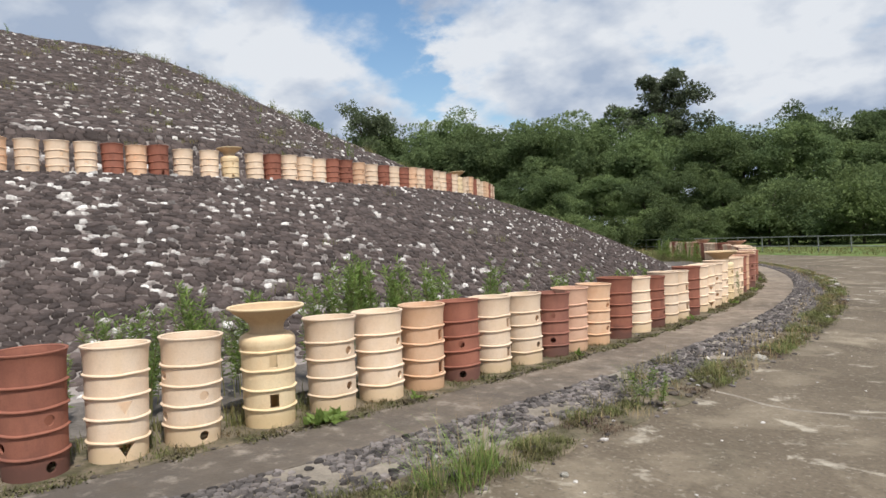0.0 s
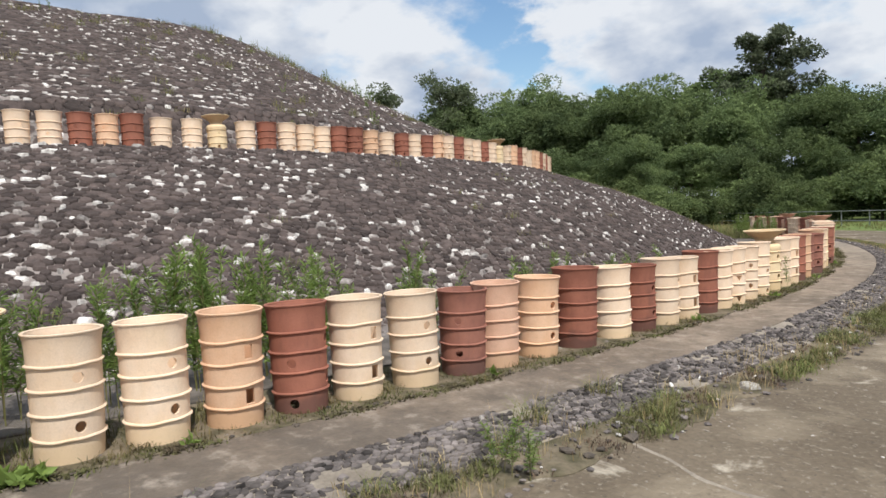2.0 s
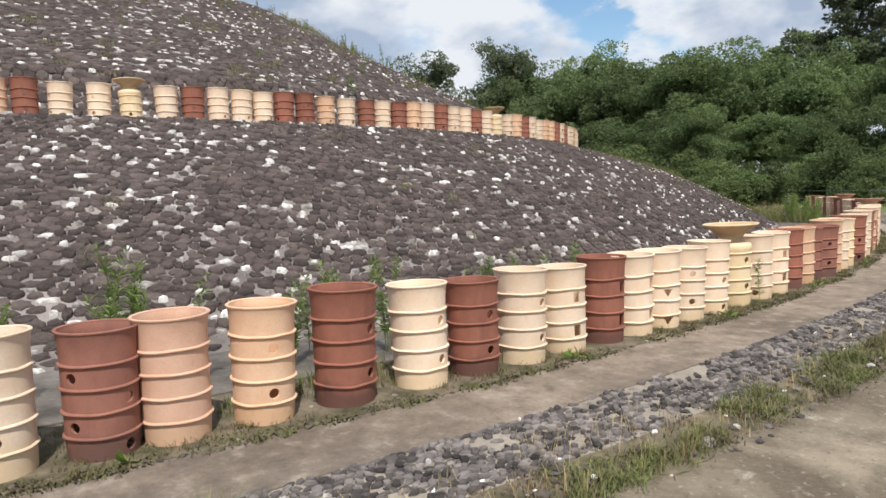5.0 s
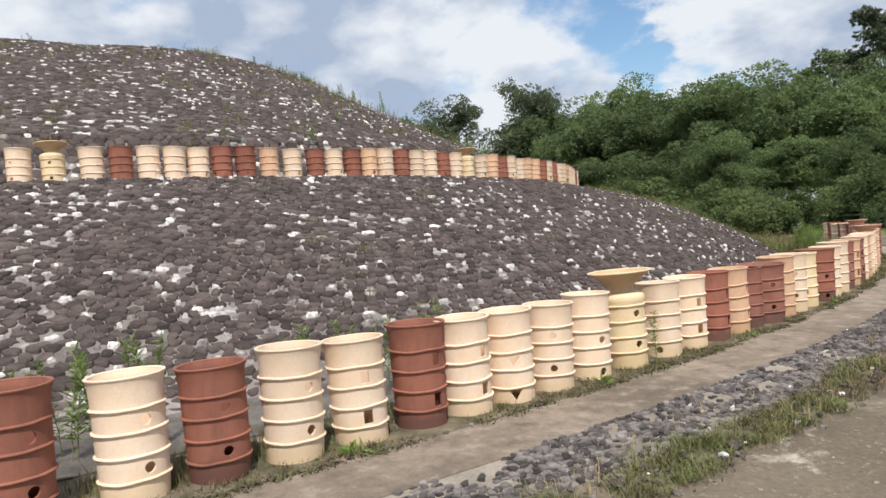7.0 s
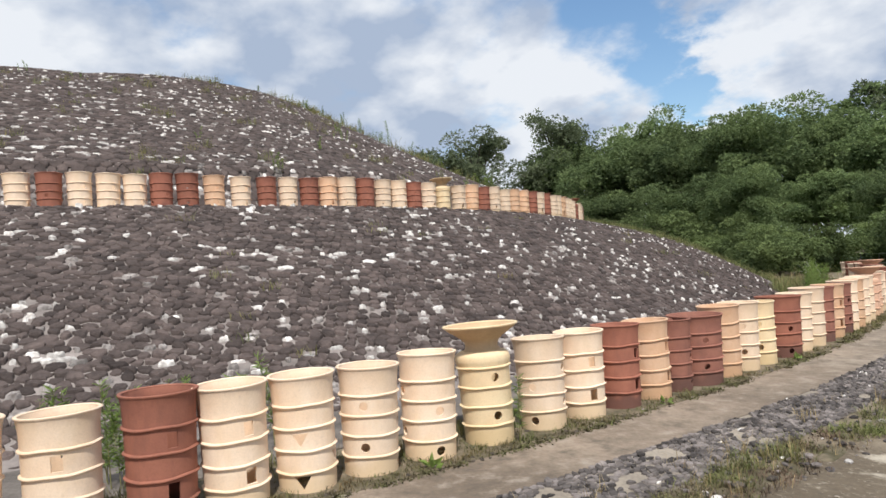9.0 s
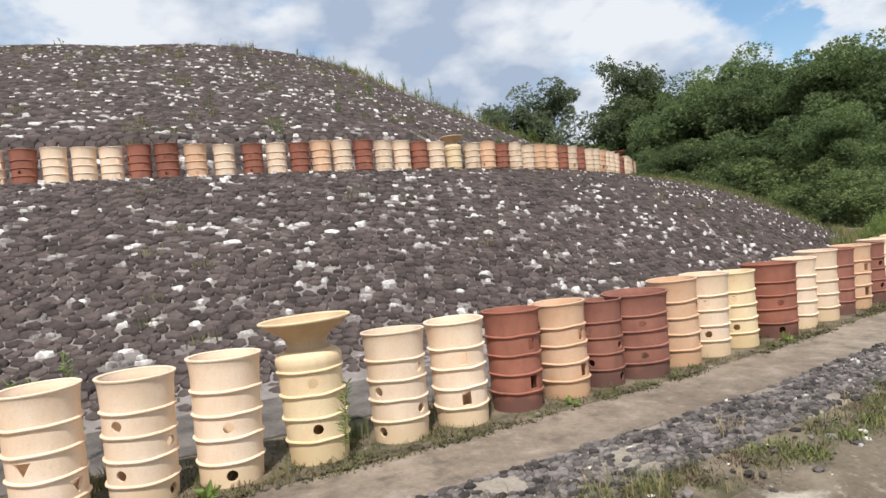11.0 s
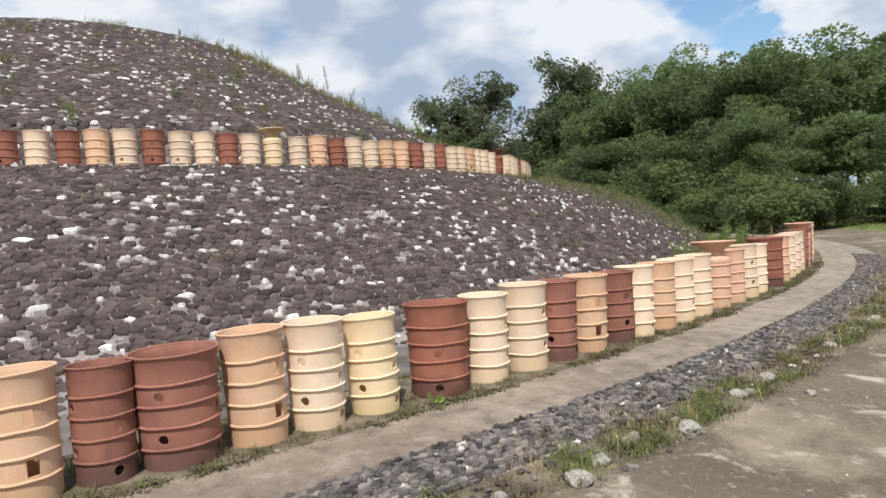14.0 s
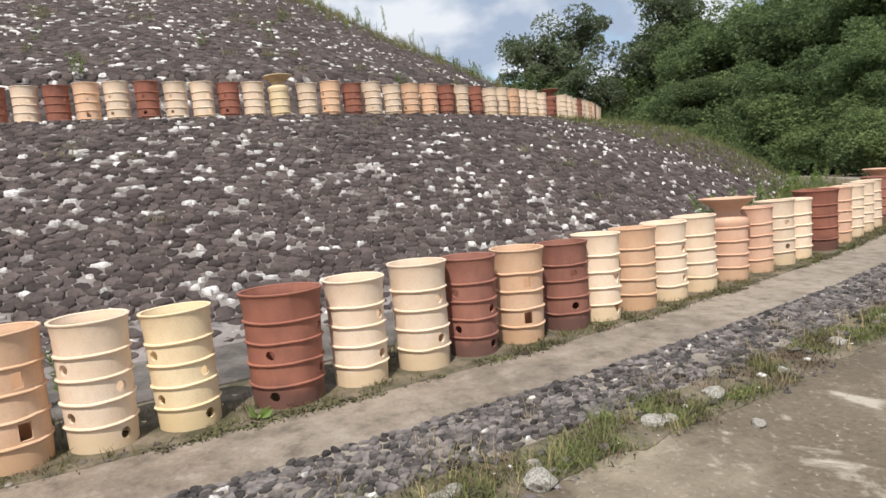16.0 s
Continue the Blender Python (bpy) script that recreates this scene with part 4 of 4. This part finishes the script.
scatter("foot_grass", spots_between(330, 31.2, 33.0, 27.5, 42, prng, lambda r, a: mound_z(r, a) if r < 31.5 else 0.22, 0.18, 0.55), lambda s: blades(20, 0.12, s, 0.012, prng, 0.8), [M_VERGE], "tall grass at the far foot of the mound", "grass")
scatter("foot_stalks", spots_between(90, 31.2, 33.0, 27.5, 42, prng, lambda r, a: mound_z(r, a) if r < 31.5 else 0.22, 0.3, 0.75), lambda s: blades(5, 0.08, s, 0.012, prng, 0.35), [M_DRY], "pale dry stalks among the tall grass at the mound's far foot", "grass")
scatter("limb_grass", spots_between(700, 25.6, 31.3, 34, 52, prng, mound_z, 0.10, 0.32), lambda s: blades(16, 0.09, s, 0.010, prng, 0.8), [M_VERGE], "short grass between stones on the mound's far side", "grass")

x, y = polar(35.13, -10.72)
weed(float(x), float(y), float(ground_z(35.13)), 0.4, 5, 0.06, prng, "small bright green weed standing on the verge", "weeds on the verge")

x, y = polar(33.63, 1.85)
weed(float(x), float(y), 0.2, 0.55, 1, 0.01, prng, "single thin weed stalk before a clay cylinder", "weeds among the clay cylinders")

# clump of long grass on the near verge
for a, r, s in [(-14.3, 35.2, 0.52), (-14.6, 35.15, 0.38), (-13.9, 35.1, 0.42), (-13.2, 35.1, 0.22), (-8.3, 35.0, 0.2), (-8.4, 34.5, 0.22), (-9.7, 34.6, 0.26), (-8.6, 35.05, 0.2), (-10.45, 34.85, 0.26), (-12, 34.9, 0.16), (-4.4, 35.1, 0.18), (3.7, 35.05, 0.2), (3.7, 34.9, 0.15), (-7.6, 35.05, 0.15)]:
    x, y = polar(r, a)
    v, f = blades(80, 0.06, s, 0.005, prng, 1.25)
    e = thing("grass_clump", pose(float(x), float(y), float(ground_z(r))), "clump of long green grass on the verge", "grass", "grass clumps on the verge")
    tagged(part("foliage", mesh_np("foliage", v, f, [M_WEED if s > 0.28 else M_GRASS]), e), kind="stuff")
    v, f = blades(9, 0.04, s * 1.5, 0.003, prng, 0.5)
    tagged(part("seed_stalk", mesh_np("seed_stalk", v, f, [M_DRY]), e, "dry pale stalks"), kind="stuff")


def rock_mesh(rng, sub=2):
    bm = bmesh.new()
    bmesh.ops.create_icosphere(bm, subdivisions=sub, radius=1.0)
    off = rng.uniform(-9, 9, 3)
    for w in bm.verts:
        d = 1 + 0.35 * noise.noise(Vector(w.co) * 1.2 + Vector(off)) + 0.15 * noise.noise(Vector(w.co) * 3.1 + Vector(off))
        w.co = w.co * d
        w.co.z = max(w.co.z * 0.7, -0.25)
    return bm_mesh("rock", bm, [M_ROCK], 28)


ROCKS = [rock_mesh(prng) for _ in range(4)]
for i, (a, r, s) in enumerate([(-6.75, 35.1, 0.075), (-13.38, 35.45, 0.03), (-8.6, 35.0, 0.04), (9.15, 35.2, 0.09), (9.6, 35.12, 0.07), (10.95, 35.2, 0.085), (11.1, 35.05, 0.05), (12.45, 35.08, 0.075), (12.6, 35.12, 0.06), (13.42, 35.05, 0.07), (13.14, 35.44, 0.045), (15.85, 35.07, 0.07), (10.2, 35.05, 0.06), (8.4, 35.06, 0.05), (7.16, 35.12, 0.06), (10.35, 35.02, 0.06), (14.5, 35.1, 0.05), (17.3, 35.05, 0.06), (18.8, 35.1, 0.06), (6.0, 35.1, 0.04), (-4.35, 35.15, 0.06)]):
    x, y = polar(r, a)
    ob = new("rock", ROCKS[i % 4])
    ob.matrix_world = pose(float(x), float(y), float(ground_z(r)) + 0.2 * s, 0, 0, 67 * i) @ Matrix.Diagonal((s * 1.05, s * 0.85, s * 0.9, 1))
    tagged(ob, "pale rough rock lying on the grassy verge", "rock", "rocks along the verge")

PEBBLES = [rock_mesh(prng, 1) for _ in range(3)]


def pebbles(name, n, r0, r1, lo, hi, mats, label):
    """Loose stones lying on the ground, as one mesh."""
    P = []
    for me in PEBBLES:
        co = np.zeros(len(me.vertices) * 3); me.vertices.foreach_get("co", co)
        P.append((co.reshape(-1, 3), np.array([tuple(p.vertices) for p in me.polygons])))
    out, mat = [], []
    for k in range(n):
        co, f = P[k % 3]
        s = lo * (hi / lo) ** (prng.random() ** 2)
        c, d = math.cos(k * 1.7), math.sin(k * 1.7)
        q = co * (s, s * 0.75, s * 0.6)
        q = np.stack([q[:, 0] * c - q[:, 1] * d, q[:, 0] * d + q[:, 1] * c, q[:, 2]], -1)
        r, a = prng.uniform(r0, r1), prng.uniform(-20, 32)
        x, y = polar(r, a)
        out.append((q + (x, y, float(ground_z(r)) + 0.02 * (r < 35.2) + 0.1 * s), f))
        mat += [int(prng.random() < 0.10)] * len(f)
    v, f = join(out)
    tagged(new(name, mesh_np(name, v, f, mats, mat)), label, "pebbles", kind="stuff")


pebbles("soil_clods", 180, 34.86, 35.2, 0.02, 0.06, [M_CLOD, M_GRAVEL], "dark dry soil clods along the verge")
pebbles("verge_pebbles", 1100, 34.8, 35.3, 0.012, 0.045, [M_GRAVEL, M_WHITE], "loose grey pebbles in the verge's soil")
pebbles("yard_pebbles", 700, 35.2, 36.6, 0.006, 0.022, [M_GRAVEL_BED, M_WHITE], "small loose grit on the worn yard")
pebbles("edge_clods", 700, 33.63, 33.75, 0.008, 0.032, [M_CLOD, M_GRAVEL_BED], "dark crumbled soil along the path's inner edge")
pebbles("foot_pebbles", 500, 33.0, 33.70, 0.008, 0.03, [M_GRAVEL, M_GRAVEL_BED], "loose grit in the soil round the clay cylinders")


def dock(r, a, n, size):
    """Low rosette of broad leaves."""
    x, y = polar(r, a)
    e = thing("weed", pose(float(x), float(y), 0.2), "low broad-leaved green weed beside the clay cylinders", "weed", "weeds round the clay cylinders")
    for k in range(n):
        az = k * 2.4
        v, f = leaves(np.array([(0, 0, 0.02)] * 1), np.array([(math.cos(az), math.sin(az), 0.4 + 0.9 * (k % 3) / 2)]), size, 0.5, prng, 0.0)
        part("leaf", mesh_np("leaf", v + (prng.normal(0, 0.25 * size), prng.normal(0, 0.25 * size), 0), f, [M_WEED]), e)


for r, a, n, size in ((33.72, -14.5, 22, 0.11), (33.7, -14.2, 20, 0.10), (33.76, -14.35, 16, 0.09), (33.68, -8.9, 9, 0.08), (33.66, -3.4, 9, 0.10), (33.66, 4.75, 8, 0.07), (33.66, 9.5, 8, 0.08), (33.7, -12.9, 9, 0.08), (33.66, 0.5, 9, 0.08)):
    dock(r, a, n, size)

# ---- lawn strip, fence ----
G0, GD = Vector((-1.28, 33.1, 0)), Vector((-0.76, 0.65, 0)).normalized()
GN = Vector((0.65, 0.76, 0)).normalized()


def strip(name, d0, d1, z, mat, label, category, u0=-40, u1=80):
    n = 60
    V, F = [], []
    for i in range(n + 1):
        u = u0 + (u1 - u0) * i / n
        for k, d in enumerate((d0 + 0.25 * noise.noise((u * 0.4, 1.0, 2.0)), d0 + 0.3, d1)):
            p = G0 + GD * u + GN * d
            V.append((p.x, p.y, (0.003, z, z + 0.05)[k]))
    for i in range(n):
        for k in range(2):
            F.append((i * 3 + k, (i + 1) * 3 + k, (i + 1) * 3 + k + 1, i * 3 + k + 1))
    return tagged(new(name, mesh_np(name, np.array(V), np.array(F), [mat])), label, category, kind="structure")


strip("lawn", 0.0, 70.0, 0.05, M_LAWN, "green grass strip behind the yard", "lawn")
fp = []
for i in range(3200):
    p = G0 + GD * prng.uniform(-22, 45) + GN * prng.uniform(0.0, 7.0)
    fp.append((p.x, p.y, 0.04, prng.uniform(0.08, 0.25)))
scatter("lawn_grass", fp, lambda s: blades(7, 0.10, s, 0.02, prng, 0.7), [M_GRASS], "rough grass growing on the lawn strip", "grass")


def fence_span(i):
    p = G0 + GD * (i * 2.0) + GN * 2.6
    q = G0 + GD * (i * 2.0 + 2.0) + GN * 2.6
    e = thing("fence", pose(p.x, p.y, 0.04), "low grey steel rail fence at the yard's edge", "fence", "fence spans")
    v, f = tube([(0, 0, 0), (0, 0, 0.82)], [0.03, 0.03], 8)
    part("post", mesh_np("post", v, f, [M_STEEL]), e)
    for z in (0.28, 0.78):
        v, f = tube([(0, 0, z), (q.x - p.x, q.y - p.y, z)], [0.024, 0.024], 8)
        part("rail", mesh_np("rail", v, f, [M_STEEL]), e)


for i in range(-12, 26):
    fence_span(i)


# ---- trees ----
def tree_meshes(rng, h, spread, n_leaf, leaf, shape, mat):
    """Tapered trunk with limbs, and a crown of leaf clumps. shape: broad, pine or thin."""
    S = []
    bend = rng.normal(0, 0.0 if shape == "pine" else 0.04 * h, 2)
    trunk = [(bend[0] * s * s, bend[1] * s * s, h * s) for s in (0, 0.2, 0.45, 0.7, 0.92)]
    r0 = (0.014 if shape == "pine" else 0.02) * h
    S.append(tube(trunk, [r0, r0 * 0.8, r0 * 0.6, r0 * 0.35, r0 * 0.12], 8))
    clumps = []
    n_limb = {"broad": 22, "pine": 30, "thin": 28, "bush": 18}[shape]
    for k in range(n_limb):
        s = {"broad": rng.uniform(0.22, 0.95), "pine": rng.uniform(0.52, 0.98), "thin": rng.uniform(0.40, 0.98), "bush": rng.uniform(0.05, 0.9)}[shape]
        az = k * 2.4 + rng.uniform(-0.4, 0.4)
        reach = spread * rng.uniform(0.55, 1.0) * {"broad": math.sin(math.pi * min(1, 0.2 + 0.75 * s)) ** 0.6, "pine": math.sqrt(max(0.12, 1 - ((s - 0.70) / 0.30) ** 2)), "thin": 0.9 * math.sin(math.pi * min(1, 0.3 + 0.55 * s)), "bush": math.sqrt(max(0.05, 1 - s * s))}[shape]
        b = Vector((bend[0] * s * s, bend[1] * s * s, h * s * 0.85))
        tip = Vector((b.x + math.cos(az) * reach, b.y + math.sin(az) * reach, h * s + 0.10 * h * rng.uniform(0, 1)))
        midp = (b + tip) / 2 + Vector((0, 0, 0.02 * h))
        S.append(tube([b, midp, tip], [r0 * 0.3, r0 * 0.2, r0 * 0.06], 5))
        size = spread * {"broad": 0.37, "pine": 0.23, "thin": 0.24, "bush": 0.42}[shape]
        clumps.append((tip, size * rng.uniform(0.7, 1.2)))
        clumps.append((midp + Vector((0, 0, 0.04 * h)), size * rng.uniform(0.6, 1.0)))
    flat = 0.7 if shape == "pine" else 0.8
    subs = []
    for c, s in clumps:  # each clump is a cluster of small tufts
        for _ in range(9):
            d = rng.normal(0, 1, 3)
            d /= np.linalg.norm(d)
            subs.append((np.array(c) + d * s * 0.74 * (1, 1, flat), s * rng.uniform(0.30, 0.56)))
    per = n_leaf // len(subs)
    P, Q = [], []
    for c, s in subs:
        d = rng.normal(0, 1, (per, 3))
        d[:, 2] += 0.35
        d /= np.linalg.norm(d, axis=1, keepdims=True)
        rad = s * rng.uniform(0.5, 1.08, per) ** 0.5
        P.append(c + d * rad[:, None] * (1, 1, 0.5 + 0.5 * flat))
        Q.append(d * (1, 1, 0.6))
    P, Q = np.concatenate(P), np.concatenate(Q)
    lv, lf = leaves(P, Q, leaf, 0.8, rng, 0.1, True)
    lv[:, 2] = np.maximum(lv[:, 2], 0.02)
    crown = mesh_np("crown", lv, lf, [mat])
    sv, sf = join(S)
    return mesh_np("trunk", sv, sf, [M_BARK], smooth=True), crown


trng = np.random.default_rng(21)
thin_rng = np.random.default_rng(33)
TREES = {
    "broad": [tree_meshes(trng, 10, 4.0, 42000, 0.17, "broad", M_LEAF) for _ in range(4)],
    "pine": [tree_meshes(thin_rng, 10, 2.7, 24000, 0.15, "pine", M_PINE)],
    "thin": [tree_meshes(thin_rng, 10, 3.4, 20000, 0.15, "thin", M_LEAF_PALE) for _ in range(2)],
    "bush": [tree_meshes(trng, 4, 2.6, 18000, 0.14, "bush", M_LEAF_BUSH) for _ in range(3)],
}
TREE_WORDS = {"broad": "dense dark green broadleaf tree in the wood", "pine": "tall dark pine standing above the wood", "thin": "thin-crowned greyish green tree at the wood's edge", "bush": "dense dark green bush at the wood's edge"}


def tree(kind, x, y, h, rng, wide=1.0):
    k = rng.integers(len(TREES[kind]))
    trunk, crown = TREES[kind][k]
    s = h / (4.3 if kind == "bush" else 10.6)
    e = thing("bush" if kind == "bush" else "tree", pose(x, y, 0.0, 0, 0, rng.uniform(0, 360)), TREE_WORDS[kind], "bush" if kind == "bush" else "tree", "trees of the wood behind the yard")
    e.scale = (s * wide, s * wide, s)
    part("trunk", trunk, e)
    part("crown", crown, e)


def skyline_h(az):
    return float(np.interp(az, [-20, 2, 4, 8, 11, 17, 24, 29, 33, 37, 42, 50, 58, 66, 80], [11.0, 12.2, 12.6, 12.9, 13.1, 13.5, 14.4, 15.3, 14.8, 14.9, 15.0, 15.2, 14.0, 13.0, 12.0]))


def in_wood(x, y):
    """Right of the gap that lets the sky through, as the yard's end sees it."""
    return math.degrees(math.atan2(1.0 - x, y - 17.3)) < 51


# the wood: three staggered rows seen from the yard
for row, (dist, step, dh) in enumerate(((59, 4.8, 0.57), (68, 4.7, 0.83), (80, 4.4, 0.96))):
    az = -7.0
    while az < 50:
        d = dist + trng.uniform(-5, 4)
        h = skyline_h(az) * dh * d / 75 * trng.uniform(0.86, 1.06)
        x, y = -d * math.sin(radians(az)), d * math.cos(radians(az))
        if in_wood(x, y):
            tree("broad", x, y, h, trng, trng.uniform(1.0, 1.35))
        az += step * trng.uniform(0.8, 1.2)
tree("pine", -23.2, 76.5, 19.0, trng, 1.1)
tree("thin", -57.6, 54.5, 15.8, thin_rng, 1.15)
tree("thin", -60.5, 51.0, 15.2, thin_rng, 1.1)
tree("bush", -57.0, 51.5, 9.5, trng, 0.8)
tree("broad", -59.0, 52.5, 11.5, trng, 0.95)
tree("thin", -53.0, 61.0, 17.8, thin_rng, 1.0)
tree("broad", -51.0, 60.5, 14.0, trng, 1.0)
tree("broad", -56.0, 58.5, 10.5, trng, 1.2)
tree("bush", -53.0, 55.5, 7.0, trng, 1.2)
tree("bush", -50.5, 57.0, 6.5, trng, 1.2)
tree("broad", -70.0, 55.0, 9.0, trng, 1.0)
tree("broad", -78.0, 52.0, 8.0, trng, 1.0)
for r, a, h in ((18.6, 74, 0.9), (19.0, 79, 1.2), (19.6, 83, 1.0), (20.2, 87, 1.4), (20.8, 91, 1.2), (21.4, 95, 1.5), (22.0, 99, 1.3)):
    x, y = polar(r, a)
    trunk, crown = TREES["bush"][int(a) % 3]
    e = thing("bush", pose(float(x), float(y), float(mound_z(r, a)) - 0.03, 0, 0, 47 * a), "small green bush on the mound's far shoulder", "bush", "bushes on the mound")
    e.scale = (h / 4.3,) * 3
    part("trunk", trunk, e)
    part("crown", crown, e)
az = -7.0
while az < 52:
    d = 52 + trng.uniform(-3.5, 3.5)
    x, y = -d * math.sin(radians(az)), d * math.cos(radians(az))
    if in_wood(x, y):
        tree("bush", x, y, trng.uniform(2.6, 5.0), trng, trng.uniform(1.0, 1.4))
    az += trng.uniform(1.7, 2.7)

# ---- single stones at the slope's foot, the nearest ones ----
rng = np.random.default_rng(11)
r0, r1, dr, width = STONES[0]
co, c = cells(r0, r1, dr, math.degrees(width / (0.5 * (r0 + r1))), -27, 64, rng)
ok = near(c)
V, F, faces, mat, kind = stones(co[ok], c[ok], mound_z, rng, STONE_H, STONE_FILL, STONE_WHITE, grey=STONE_GREY)
for i in range(len(V)):
    mid = V[i].mean(0)
    me = mesh_np("stone", V[i] - mid, F, [STONE_MATS[kind[i]]])
    o = part("stone", me, mound)
    o.location = mid
